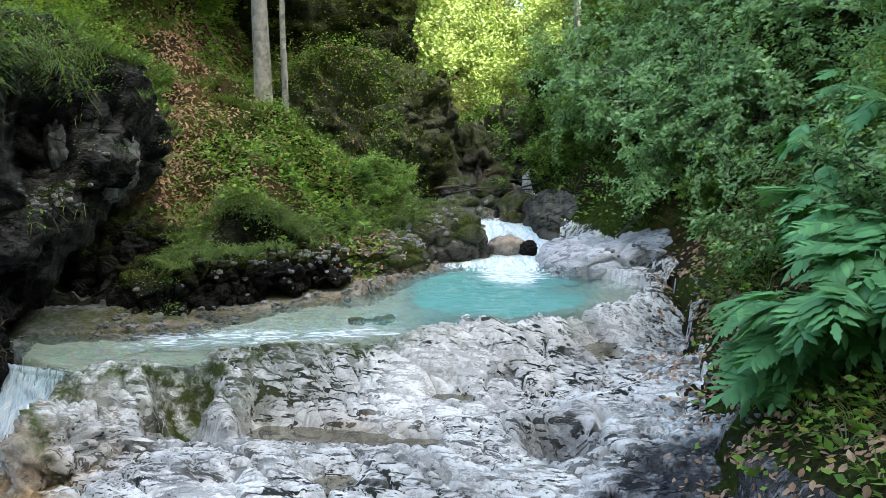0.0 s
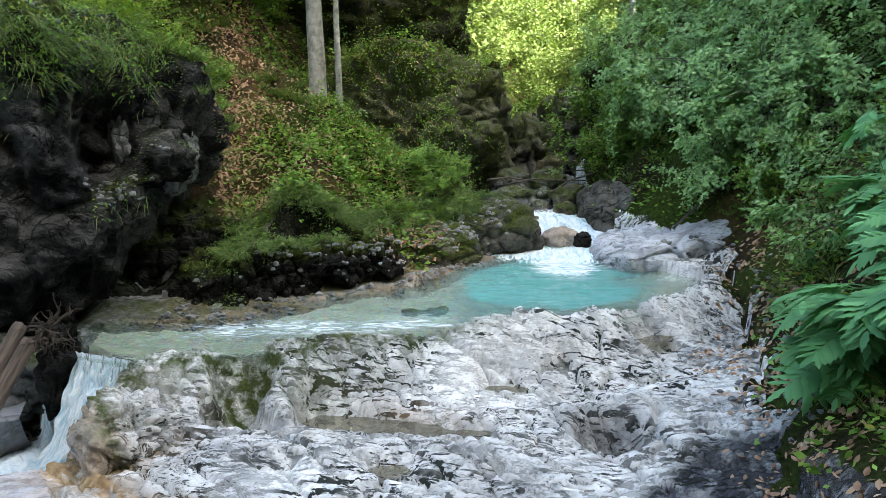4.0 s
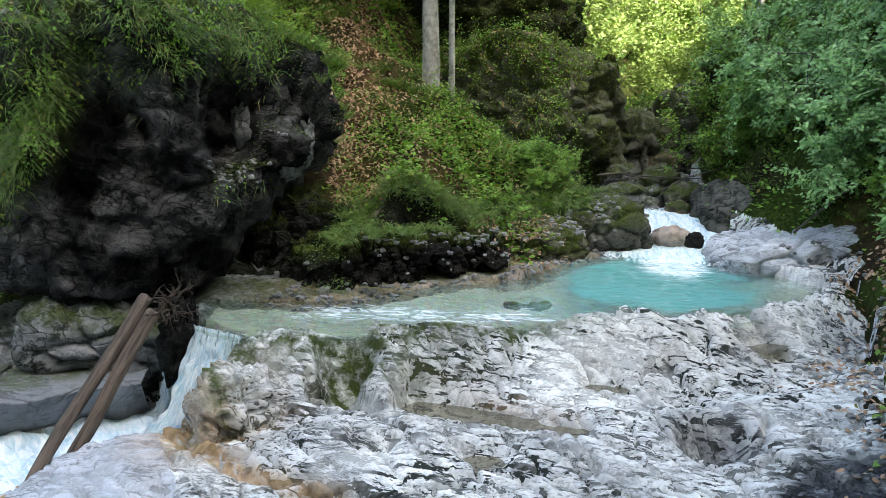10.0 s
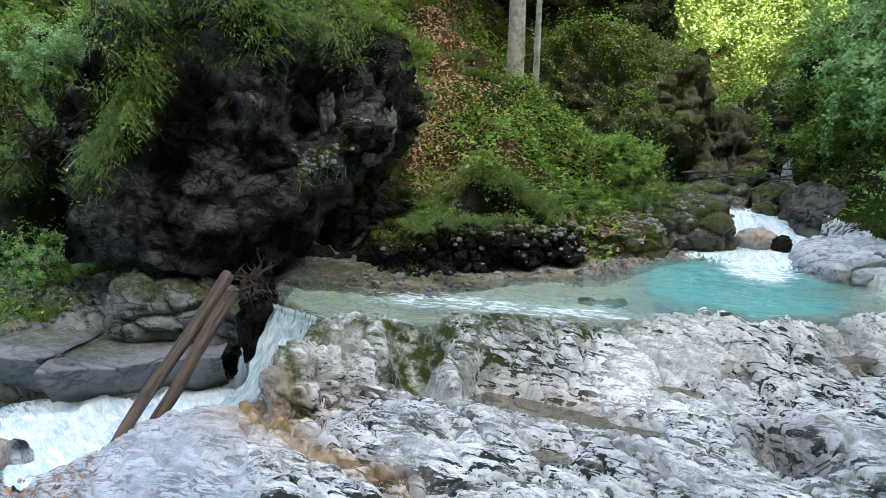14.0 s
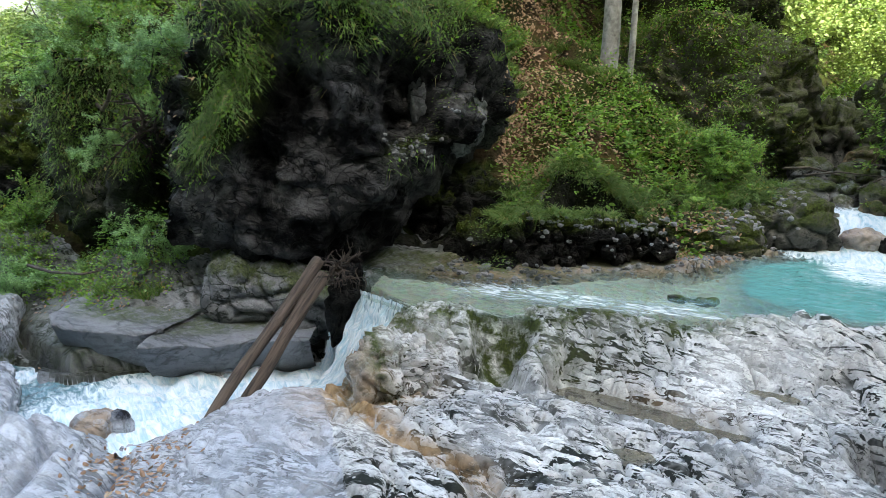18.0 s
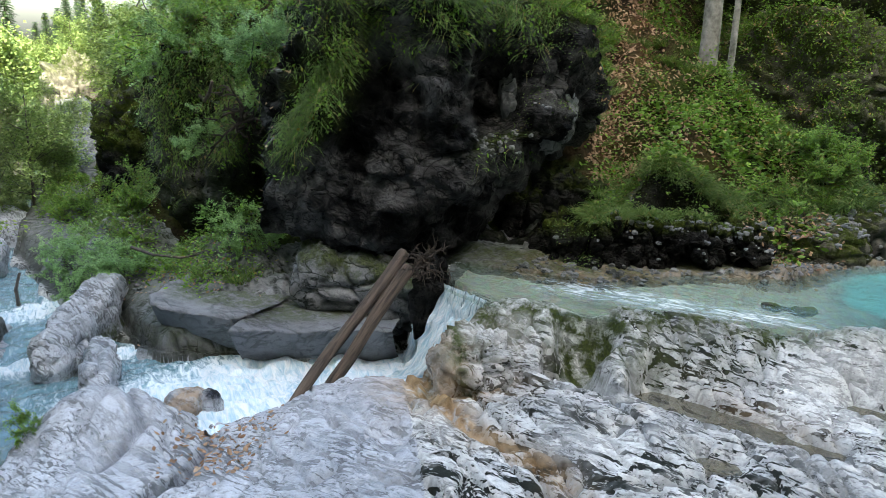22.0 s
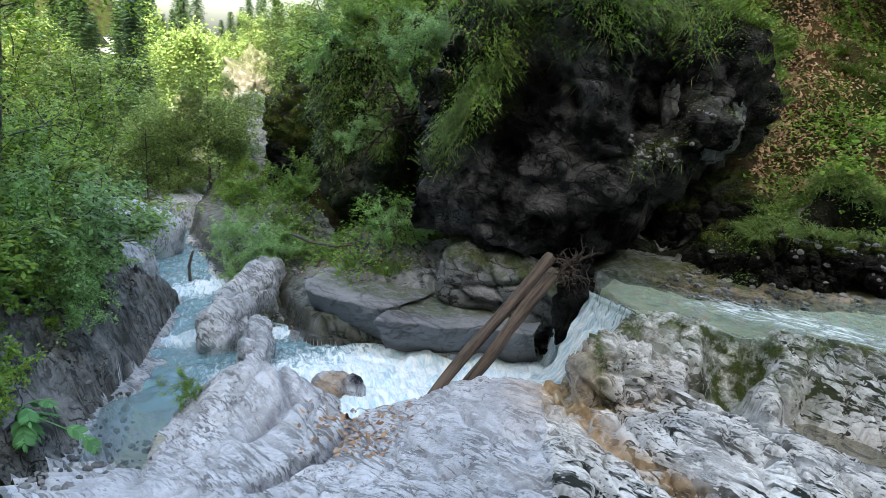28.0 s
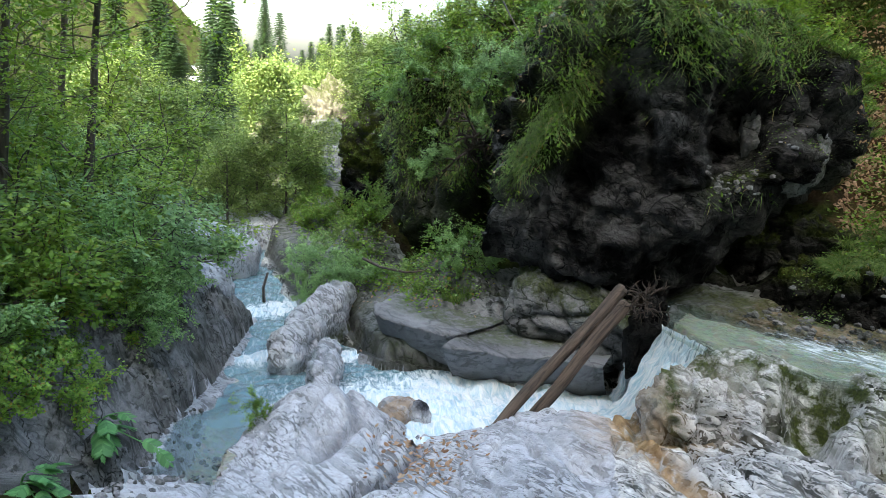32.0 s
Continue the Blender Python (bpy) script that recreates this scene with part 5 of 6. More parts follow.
def litter(spots, n, radius, size, rng):
    base, dirs = [], []
    for x, y in spots:
        for _ in range(n):
            o = rng.normal(0, radius, 2)
            p, nrm = drop(x + o[0], y + o[1])
            d = Vector(rng.normal(0, 1, 3)).cross(nrm)
            base.append((p.x + nrm.x * 0.012, p.y + nrm.y * 0.012, p.z + 0.012))
            dirs.append(tuple(d + nrm * rng.normal(0.1, 0.2)))
    return leaf_arrays(np.array(base), np.array(dirs), size, rng, 0.62, 0.3, 0.5)


trail = []
for run, wide in LITTER_RUNS:
    for k in range(int(70 * wide * len(run))):
        (ax, ay), (bx, by) = run[k % (len(run) - 1)], run[k % (len(run) - 1) + 1]
        q = RNG.random()
        trail.append((ax + (bx - ax) * q + RNG.normal(0, wide * 0.8), ay + (by - ay) * q + RNG.normal(0, wide * 0.8)))
lit_b = spots_in(RNG, 80, 1.4, 4, 2.8, 9, lambda x, y: -0.12 < right_at(x, y) < 1.0)
lit_e = spots_in(RNG, 40, -8.5, -4.5, 5.4, 7.6, lambda x, y: 0.5 < hill_at(x, y) < 1.6)
lit_c = spots_in(RNG, 230, -4.5, 0, 8.4, 14, lambda x, y: 1.0 < hill_at(x, y) < 6)
lit_d = [(2.0 + RNG.normal(0, 0.15), 4.3 + 0.5 * k + RNG.normal(0, 0.2)) for k in range(7)] + [(-4.1, 3.9), (-4.35, 4.2), (-4.0, 3.7), (-4.6, 3.9), (-4.15, 3.45), (-4.3, 3.75), (-4.5, 3.95)] + [(-7.2, 6.9), (-7.6, 7.1)]
cover("leaf_litter", "fallen brown beech leaves lying on the slope", "leaf litter", M_LITTER,
      [litter(trail, 20, 0.2, 0.062, RNG), litter(lit_b, 22, 0.2, 0.065, RNG), litter(lit_c, 30, 0.22, 0.06, RNG), litter(lit_d, 26, 0.14, 0.055, RNG), litter(lit_e, 24, 0.2, 0.05, RNG)])

# moss, grass and small plants that hang from the boulder and the cliffs
def hanging(rng, n, zones, per=7, tight=0.035):
    """Places on steep rock for clinging plants; a zone is a line of two points, its width and the least upward lean of the rock."""
    base, dirs = [], []
    share = np.array([z[4] for z in zones])
    share = share / share.sum()
    while len(base) < n:
        a, b, wide, up, _ = zones[int(rng.choice(len(zones), p=share))]
        src = Vector((0.3 * rng.normal(), 0, 2.4 + 0.6 * rng.random()))
        tgt = Vector(a).lerp(Vector(b), rng.random()) + Vector(rng.normal(0, wide, 3))
        hit, nrm, _, _ = GROUND.ray_cast(src, (tgt - src).normalized())
        if hit and (hit - tgt).length < 2.0 and nrm.z > up - 0.5 * rng.random():
            for _ in range(per):
                base.append(tuple(hit + Vector(rng.normal(0, tight, 3))))
                dirs.append((nrm.x + rng.normal(0, 0.3), nrm.y + rng.normal(0, 0.3), 0.35 + rng.normal(0, 0.2)))
    return np.array(base), np.array(dirs)


STRIP = ((-5.2, 6.6, 2.2), (-5.7, 6.2, 1.1), 0.09, -1.0, 1.8)
CREST = [((-6.0, 7.0, 2.65), (-3.7, 8.2, 2.65), 0.22, 0.2, 5), ((-8.6, 7.4, 2.3), (-6.4, 7.2, 2.5), 0.3, 0.1, 4)]
TUFTS = [((-7.1, 6.9, 2.4), (-7.2, 6.8, 0.9), 0.12, -1.0, 1.5), ((-3.95, 7.35, 1.05), (-3.5, 7.6, 1.15), 0.06, -0.2, 0.04), ((-8.8, 7.4, 2.2), (-8.9, 7.2, 0.6), 0.3, -1.0, 2)]
FAR_ROCK = [((-3.0, 13.4, 2.9), (-0.3, 13.4, 2.6), 0.3, -0.1, 3), ((-2.2, 13.2, 2.2), (-0.3, 13.0, 0.8), 0.4, -0.2, 3), ((1.8, 13, 1.0), (3.5, 13, 3.2), 0.6, -0.1, 2), ((-12.5, 8.5, 1.0), (-9.5, 9, 2.8), 0.6, -0.1, 2)]
b_, d_ = hanging(RNG, 15000, [STRIP] + CREST + TUFTS)
cover("hanging_grass", "grass hanging over the top of the boulder and cliff", "grass", M_GRASS, [blade_arrays(b_, d_, 0.12, RNG, 0.0028, 1.8)])
b_, d_ = hanging(RNG, 16000, [STRIP] + CREST + TUFTS + FAR_ROCK)
cover("cliff_plants", "small leafy plants and moss clinging to the rock", "undergrowth", M_LEAF, [small_leaf_arrays(b_ + RNG.normal(0, 0.04, b_.shape), RNG.normal(0, 1, d_.shape), 0.05, RNG)])

# ---- shrubs and trees ----
R7 = np.random.default_rng(21)
SHRUBS = [woody_plant("shrub", 100 + k, (0.1, 0, 1), 0.62, 0.012, 2, 5, 7, 0.052, M_LEAF, M_BARK, "leafy green shrub growing on the bank", "shrub", spread=0.55) for k in range(4)]
DULL = [woody_plant("shrub", 120 + k, (0.2, 0, 0.8), 0.75, 0.012, 2, 5, 8, 0.052, M_BLUELEAF, M_BARK, "dull blue-green leafy shrub leaning over the water", "shrub", spread=0.6, lift=-0.03) for k in range(3)]
FRESH = [woody_plant("sapling", 140 + k, (0.1, 0, 1), 1.1, 0.016, 2, 3, 7, 0.055, M_BEECH, M_BARK, "young beech sapling with fresh green leaves", "sapling", spread=0.45, flatten=0.35) for k in range(3)]

# bank on the camera's side
sp = spots_in(R7, 95, 2.0, 8, 3.2, 16, lambda x, y: (1.5 if y < 6.2 else 0.75 if y < 11.5 else 0.3) < right_at(x, y) < 4.5)
spread_copies(SHRUBS, sp[:50], R7, (0.7, 1.3), 0.05, 0.5)
spread_copies(DULL, sp[50:82], R7, (0.8, 1.4), 0.05, 0.6)
spread_copies(FRESH, sp[82:], R7, (0.8, 1.3), 0.05, 0.3)
spread_copies(DULL, [(3.2, 10.3), (3.4, 9.6), (3.3, 11.0), (3.6, 10.2), (3.0, 11.6)], R7, (1.0, 1.5), 0.05, 0.8)
spread_copies(SHRUBS, [(2.4, 12.4), (2.2, 13.2), (2.6, 13.6), (2.9, 12.6)], R7, (1.1, 1.6), 0.05, 0.6)
# hillside
spread_copies(SHRUBS, [(-0.9, 10.6), (-1.2, 10.2), (-0.6, 11.0), (-1.0, 10.9), (-0.8, 10.2)], R7, (0.35, 0.55), 0.03, 0.5)
sp = spots_in(R7, 34, -5, 1, 11, 19, lambda x, y: 4.8 < hill_at(x, y) < 10)
spread_copies(SHRUBS, sp[:22], R7, (0.6, 1.1), 0.03, 0.4)
spread_copies(FRESH, sp[22:], R7, (0.8, 1.5), 0.03, 0.2)
# ledge below the boulder and the bank downstream of it
spread_copies(DULL, [(-6.1, 6.6), (-6.6, 6.5), (-7.1, 6.7), (-5.7, 6.75), (-7.6, 6.9), (-8.2, 7.1), (-8.8, 7.0)], R7, (0.4, 0.65), 0.03, 0.4)
spread_copies(SHRUBS, [(-10.0, 7.4), (-10.6, 7.6), (-11.4, 8.0), (-12.3, 8.3), (-13.0, 8.7), (-9.6, 7.8), (-11, 8.4), (-14, 9.2)], R7, (0.4, 0.75), 0.03, 0.4)
spread_copies(SHRUBS, [(-12.6, 8.0), (-13.2, 8.4), (-14.2, 9.0), (-15.3, 9.8), (-16.2, 10.4), (-17.4, 11.2), (-18.6, 12.0), (-13.8, 8.5), (-16.8, 10.9)], R7, (0.4, 0.75), 0.03, 0.4)
spread_copies(DULL, [(-9.4, 6.15), (-9.9, 6.4), (-10.4, 6.7), (-8.6, 6.2), (-9.0, 6.5), (-10.9, 7.1), (-5.5, 6.9), (-6.3, 6.35)], R7, (0.35, 0.6), 0.03, 0.4)
# crest of the boulder and cliffs
sp = [(R7.uniform(-11.5, -3.9), 0) for _ in range(64)]
sp = [(x, 9.3 - 0.12 * (x + 5) ** 1 * 0.5 + (R7.uniform(-0.6, 1.2) if x < -7.4 else R7.uniform(0.1, 1.4))) for x, _ in sp]
sp = [(x, y) for x, y in sp if y > 9.9 or not -47.5 < math.degrees(math.atan2(x, y)) < -36]
spread_copies(FRESH, sp[:32], R7, (0.7, 1.4), 0.05, 0.3)
spread_copies(SHRUBS, sp[32:], R7, (0.5, 1.1), 0.05, 0.3)
sp = spots_in(R7, 22, -10, -4.9, 5.4, 8, lambda x, y: 0.75 < hill_at(x, y) < 2.0)
spread_copies(DULL, sp[:10], R7, (0.25, 0.45), 0.03, 0.4)
spread_copies(SHRUBS, sp[10:], R7, (0.25, 0.45), 0.03, 0.4)
# downstream bank on the camera's side
sp = spots_in(R7, 62, -16, -6, 1.0, 8.5, lambda x, y: 1.0 < left_at(x, y) < 4.5 and math.degrees(math.atan2(x, y)) < -66.5)
spread_copies(SHRUBS, sp[:26], R7, (0.7, 1.3), 0.05, 0.4)
spread_copies(DULL, sp[26:42], R7, (0.7, 1.3), 0.05, 0.4)
spread_copies(FRESH, sp[42:], R7, (0.9, 1.4), 0.05, 0.2)
spread_copies(SHRUBS, [(-5.72, 3.22), (-5.55, 3.05)], R7, (0.2, 0.28), 0.02, 0.3)
sp = spots_in(R7, 60, -7, 0.3, 13, 20, lambda x, y: 4.0 < hill_at(x, y) < 11)
spread_copies(SHRUBS, sp[:36] + [(-0.3, 18.6), (0.1, 19.5), (-0.9, 19.0), (-1.0, 17.4), (-0.6, 20.4), (0.5, 21.5), (-1.8, 18.2), (-1.4, 20.5)], R7, (0.9, 1.7), 0.05, 0.3)
spread_copies(FRESH, sp[36:], R7, (0.9, 1.8), 0.05, 0.2)
sp = spots_in(R7, 26, -9, -4.5, 0.4, 3.6, lambda x, y: 0.45 < left_at(x, y) < 1.6)
spread_copies(SHRUBS, sp[:14], R7, (0.4, 0.8), 0.05, 0.4)
spread_copies(DULL, sp[14:], R7, (0.4, 0.8), 0.05, 0.4)
for ob in SHRUBS + DULL + FRESH:
    remove_thing(ob)


def tree_with_trunk(name, x, y, high, r0, lean, bark, label, seed, crown_from=0.55, leaf=0.07, mat=M_BEECH, boughs=14, tips_n=4, bough=1.6):
    """A forest tree: tapered trunk, boughs from part way up, and a crown of leaves."""
    rng = np.random.default_rng(seed)
    hit, _ = drop(x, y)
    root = new(name)
    root.matrix_world = Matrix.Translation(hit - Vector((0, 0, 0.1)))
    n = 14
    run, p = [], Vector((0, 0, 0))
    for k in range(n + 1):
        t = k / n
        run.append((Vector((lean[0] * t * high + 0.05 * noise.noise((seed, t * 4, 0)), lean[1] * t * high + 0.05 * noise.noise((seed, 0, t * 4)), t * high)), r0 * (1 - 0.75 * t) * (1.35 if k == 0 else 1)))
    tv, tf = tube_arrays([run], 10)
    mesh_object("trunk", tv, tf, bark, root)
    paths, tips = [], []
    for k in range(boughs):
        t = crown_from + (1 - crown_from) * (k + rng.random()) / boughs
        c = run[min(n, int(t * n))][0]
        a = rng.uniform(0, 6.283)
        sprout(rng, c, (math.cos(a), math.sin(a), 0.25), bough * (1.25 - 0.6 * t), r0 * 0.22, 2, paths, tips, 0.18, 0.02)
    if paths:
        tv, tf = tube_arrays(paths, 4)
        mesh_object("bough", tv, tf, bark, root)
        base = np.repeat(np.array([q for q, _ in tips]), tips_n, 0)
        dirs = np.repeat(np.array([d for _, d in tips]), tips_n, 0) + rng.normal(0, 0.8, (len(base), 3))
        dirs[:, 2] *= 0.35
        v, f = small_leaf_arrays(base + rng.normal(0, leaf * 0.6, base.shape), dirs, leaf, rng)
        mesh_object("crown", v, f, mat, root, flat=True)
    return tagged(root, label, "tree")


tree_with_trunk("beech_tree", -2.78, 12.2, 7.5, 0.15, (0.005, 0.02), M_BEECHBARK, "beech tree with a straight pale grey trunk on the slope", 201, 0.45)
tree_with_trunk("young_tree", -2.42, 12.1, 5.5, 0.055, (0.01, 0.02), M_BEECHBARK, "slim young tree beside the beech", 202, 0.5, boughs=8)
tree_with_trunk("birch_tree", 4.35, 11.9, 6.5, 0.085, (-0.07, 0.02), M_BIRCH, "leaning pale-barked tree with peeling bark", 203, 0.3, boughs=12)
tree_with_trunk("old_tree", 5.1, 7.6, 7.0, 0.22, (0.0, 0.0), M_BARK, "mossy dark trunk on the steep bank", 204, 0.35)
tree_with_trunk("birch_tree", 3.3, 19.0, 9, 0.1, (-0.01, 0.0), M_BIRCH, "pale slender trunk among the woods", 205, 0.5, mat=M_BEECH)
for k, (x, y, h) in enumerate([(5.6, 14.0, 8), (6.6, 12.6, 8), (7.0, 10.4, 8), (-4.4, 13.6, 7), (-3.4, 16.5, 8), (-10.8, 13.2, 7), (6.0, 9.2, 6)]):
    tree_with_trunk("beech_tree", x, y, h, 0.09 + 0.02 * (k % 3), (0.02 * ((k % 3) - 1), 0), M_BARK if k % 2 else M_BEECHBARK, "forest tree with a slim trunk and green crown", 210 + k, 0.2, 0.085, M_LEAF if k % 3 else M_BEECH, 16, 4, 1.7)
# trees over the downstream bank, close to the camera
for k, (x, y, h) in enumerate([(-9.6, 2.9, 5.0), (-8.3, 1.7, 4.6), (-12.5, 3.4, 6.0), (-7.6, 0.8, 4.5)]):
    tree_with_trunk("beech_tree", x, y, h, 0.06, (0.1, 0.06), M_BARK, "young beech leaning over the lower stream", 240 + k, 0.12, 0.055, M_BEECH, 15, 6, 1.4)


# far woods: firs and broadleaved trees
def spruce(seed, high=12.0):
    rng = np.random.default_rng(seed)
    root = tagged(new("spruce_tree"), "tall dark green spruce with drooping boughs", "tree")
    tv, tf = tube_arrays([[(Vector((0, 0, 0)), 0.16), (Vector((0, 0, high * 0.6)), 0.09), (Vector((0, 0, high)), 0.015)]], 6)
    mesh_object("trunk", tv, tf, M_BARK, root)
    base, dirs = [], []
    for j in range(44):
        t = 0.12 + 0.87 * j / 43
        reach = (1 - t) ** 0.8 * high * 0.17 + 0.15
        for a in np.arange(7) * 0.9 + rng.uniform(0, 6.3):
            a = a + rng.normal(0, 0.15)
            rr = reach * rng.uniform(0.65, 1.15)
            for q in np.linspace(0.15, 1, 8):
                for s in (-1, 0, 1):
                    base.append((math.cos(a) * rr * q, math.sin(a) * rr * q, t * high - 0.25 * rr * q * q + rng.normal(0, 0.03)))
                    b2 = a + s * 0.8 + rng.normal(0, 0.15)
                    dirs.append((math.cos(b2), math.sin(b2), -0.25))
    v, f = small_leaf_arrays(np.array(base), np.array(dirs), 0.34, rng, 0.3, 0.3)
    mesh_object("crown", v, f, M_NEEDLE, root, flat=True)
    return root


def broadleaf(seed, high, mat, label):
    rng = np.random.default_rng(seed)
    root = tagged(new("broadleaved_tree"), label, "tree")
    paths, tips = [], []
    run = [(Vector((0.2 * noise.noise((seed, k, 0)), 0.2 * noise.noise((0, seed, k)), high * k / 8)), 0.15 * (1 - k / 9)) for k in range(9)]
    paths.append(run)
    for k in range(26):
        t = 0.15 + 0.85 * k / 26
        a = rng.uniform(0, 6.283)
        sprout(rng, run[int(t * 8)][0], (math.cos(a), math.sin(a), 0.5), high * 0.26 * (1.2 - 0.7 * abs(t - 0.45)), 0.04, 1, paths, tips, 0.2, 0.03)
    tv, tf = tube_arrays(paths, 5)
    mesh_object("trunk", tv, tf, M_BARK, root)
    base = np.repeat(np.array([q for q, _ in tips]), 12, 0)
    base = base + rng.normal(0, 0.28, base.shape)
    v, f = small_leaf_arrays(base, rng.normal(0, 1, base.shape) * np.array((1, 1, 0.5)), 0.2, rng, 0.7)
    mesh_object("crown", v, f, mat, root, flat=True)
    return root


SPRUCES = [spruce(300 + k, 11 + k) for k in range(3)]
BROAD = [broadleaf(310 + k, 8 + k, M_FARLEAF, "sunlit yellow-green broadleaved tree in the valley") for k in range(3)]
up_spots = [(R7.uniform(-1, 6), R7.uniform(26, 46)) for _ in range(18)] + [(R7.uniform(5, 10), R7.uniform(22, 34)) for _ in range(8)]
spread_copies(BROAD, up_spots, R7, (0.45, 0.75), 0.1, 0)
spread_copies(SPRUCES, [(R7.uniform(-8, 14), R7.uniform(46, 70)) for _ in range(12)], R7, (0.9, 1.4), 0.1, 0)


def valley_trees(kinds, spots, rng, low, high):
    """Trees down the valley, each as tall as the slope leaves it to stand out against the sky."""
    for k, (x, y) in enumerate(spots):
        hit, _ = drop(x, y)
        far = math.hypot(x, y)
        tall = 2.2 + far * math.tan(radians(rng.uniform(low, high))) - hit.z
        s = max(0.3, tall / (9.5 + 2 * (k % 3)))
        m = Matrix.Translation(hit - Vector((0, 0, 0.1))) @ pose(0, 0, 0, 0, 0, rng.uniform(0, 360)) @ Matrix.Diagonal((max(s, 0.45), max(s, 0.45), s, 1))
        copy_thing(kinds[k % len(kinds)], m).matrix_basis = m


def bearing(az, far):
    return far * math.sin(radians(az)), far * math.cos(radians(az))


valley_trees(SPRUCES, [bearing(R7.uniform(-63.5, -54), R7.uniform(48, 75)) for _ in range(20)], R7, 0.8, 3.6)
valley_trees(BROAD, [bearing(R7.uniform(-62, -53.5), R7.uniform(40, 60)) for _ in range(14)], R7, -0.8, 2.6)
valley_trees(SPRUCES, [bearing(R7.uniform(-55.5, -51), R7.uniform(38, 46)) for _ in range(6)], R7, 1.0, 4.0)
valley_trees(BROAD, [bearing(R7.uniform(-54, -48), R7.uniform(24, 36)) for _ in range(9)], R7, 0.5, 5.0)
valley_trees(SPRUCES, [bearing(R7.uniform(-72, -63), R7.uniform(26, 60)) for _ in range(18)], R7, 0.5, 4.5)
valley_trees(BROAD, [bearing(R7.uniform(-72, -62.5), R7.uniform(18, 32)) for _ in range(10)], R7, -3.0, 1.0)
spread_copies(SPRUCES, [(-62 + 5 * k + R7.normal(0, 1), 44 + R7.uniform(-3, 12)) for k in range(6)], R7, (0.6, 0.9), 0.1, 0)
spread_copies(BROAD, [bearing(-65 + 0.7 * k, R7.uniform(16.5, 21)) for k in range(12)], R7, (0.16, 0.26), 0.1, 0)
for ob in SPRUCES + BROAD:
    remove_thing(ob)

# ---- logs, roots, near plants ----
def log(name, a, b, r, seed, label):
    """A barkless drift log, slightly crooked, with worn ends and knots."""
    a, b = Vector(a), Vector(b)
    d = (b - a).normalized()
    s = d.orthogonal().normalized()
    u = d.cross(s)
    n, m = 60, 20
    verts = []
    for k in range(n):
        t = k / (n - 1)
        c = a.lerp(b, t) + s * 0.03 * math.sin(3 * t + seed) + u * 0.02 * math.sin(5 * t + seed)
        rr = r * (1.12 - 0.28 * t) * (0.82 if k in (0, n - 1) else 1)
        for q in range(m):
            g = 2 * math.pi * q / m
            e = rr * (1 + 0.09 * noise.noise((math.cos(g) * 1.5, math.sin(g) * 1.5, t * 7 + seed)) + 0.06 * noise.noise((math.cos(g) * 5, math.sin(g) * 5, t * 3 + seed)))
            verts.append(c + (s * math.cos(g) + u * math.sin(g)) * e + d * 0.02 * noise.noise((g, seed, t)))
    faces = [(k * m + q, k * m + (q + 1) % m, (k + 1) * m + (q + 1) % m, (k + 1) * m + q) for k in range(n - 1) for q in range(m)]
    faces += [tuple(range(m))[::-1], tuple((n - 1) * m + q for q in range(m))]
    inv = (Matrix((d, s, u)).to_4x4() @ Matrix.Translation(-a))
    ob = mesh_object(name, [inv @ v for v in verts], faces, M_LOG)
    ob.matrix_world = inv.inverted()
    return tagged(ob, label, "log", "logs at the waterfall")


log("drift_log", (-4.01, 5.99, 0.33), (-4.24, 4.5, -0.95), 0.056, 1, "weathered brown drift log leaning beside the waterfall")
log("drift_log", (-3.92, 5.98, 0.16), (-4.14, 4.84, -0.85), 0.062, 4, "weathered brown drift log leaning beside the waterfall")


def roots(at, n, size, seed, label):
    rng = np.random.default_rng(seed)
    paths, tips = [], []
    for k in range(n):
        sprout(rng, rng.normal(0, size * 0.12, 3), rng.normal(0, 1, 3) + np.array((0.1, 0, -0.3)), size * rng.uniform(0.5, 1.1), 0.02 * size / 0.4, 1, paths, tips, 0.45, -0.05)
    root = tagged(new("root_tangle"), label, "roots")
    root.location = at
    v, f = tube_arrays(paths, 5)
    mesh_object("root", v, f, M_ROOT, root)
    return root


roots((-3.84, 6.1, 0.2), 34, 0.28, 401, "tangle of dark drift roots caught at the top of the fall")
roots((-7.15, 7.0, 1.35), 18, 0.5, 404, "pale thin roots hanging down the dark rock wall")
roots((-6.75, 6.95, 1.6), 10, 0.4, 405, "pale thin roots hanging down the dark rock wall")
rock("root_stump", (-3.83, 6.18, -0.2), (0.16, 0.17, 0.52), (10, 12, 20), M_DARK, "dark rotten stump wedged between the two falls", 402, 4, 2.4, 0.08, 0.05, None, None, "stump")


def dead_branch(pts, r, label):
    run = [(Vector(p), r * (1 - 0.6 * k / len(pts))) for k, p in enumerate(pts)]
    v, f = tube_arrays([run], 6)
    return tagged(mesh_object("dead_branch", v, f, M_BARK), label, "branch")


dead_branch([(-8.0, 7.1, 1.55), (-7.75, 6.95, 1.5), (-7.6, 6.9, 1.62), (-7.5, 6.85, 1.75)], 0.035, "bare pale broken branch sticking out of the cliff")
dead_branch([(-6.4, 7.1, 3.0), (-6.0, 6.7, 2.85), (-5.6, 6.45, 2.62), (-5.2, 6.35, 2.55), (-4.9, 6.4, 2.6)], 0.012, "thin bare twig arching over the crest of the boulder")
dead_branch([(-7.0, 7.2, 3.1), (-6.5, 6.9, 2.8), (-6.0, 6.6, 2.55), (-5.6, 6.5, 2.5)], 0.01, "thin bare twig arching over the crest of the boulder")
dead_branch([(-8.6, 6.35, -0.45), (-8.0, 6.2, -0.42), (-7.4, 6.15, -0.35), (-7.2, 6.3, -0.3)], 0.022, "thin dead branch lying on the bank")
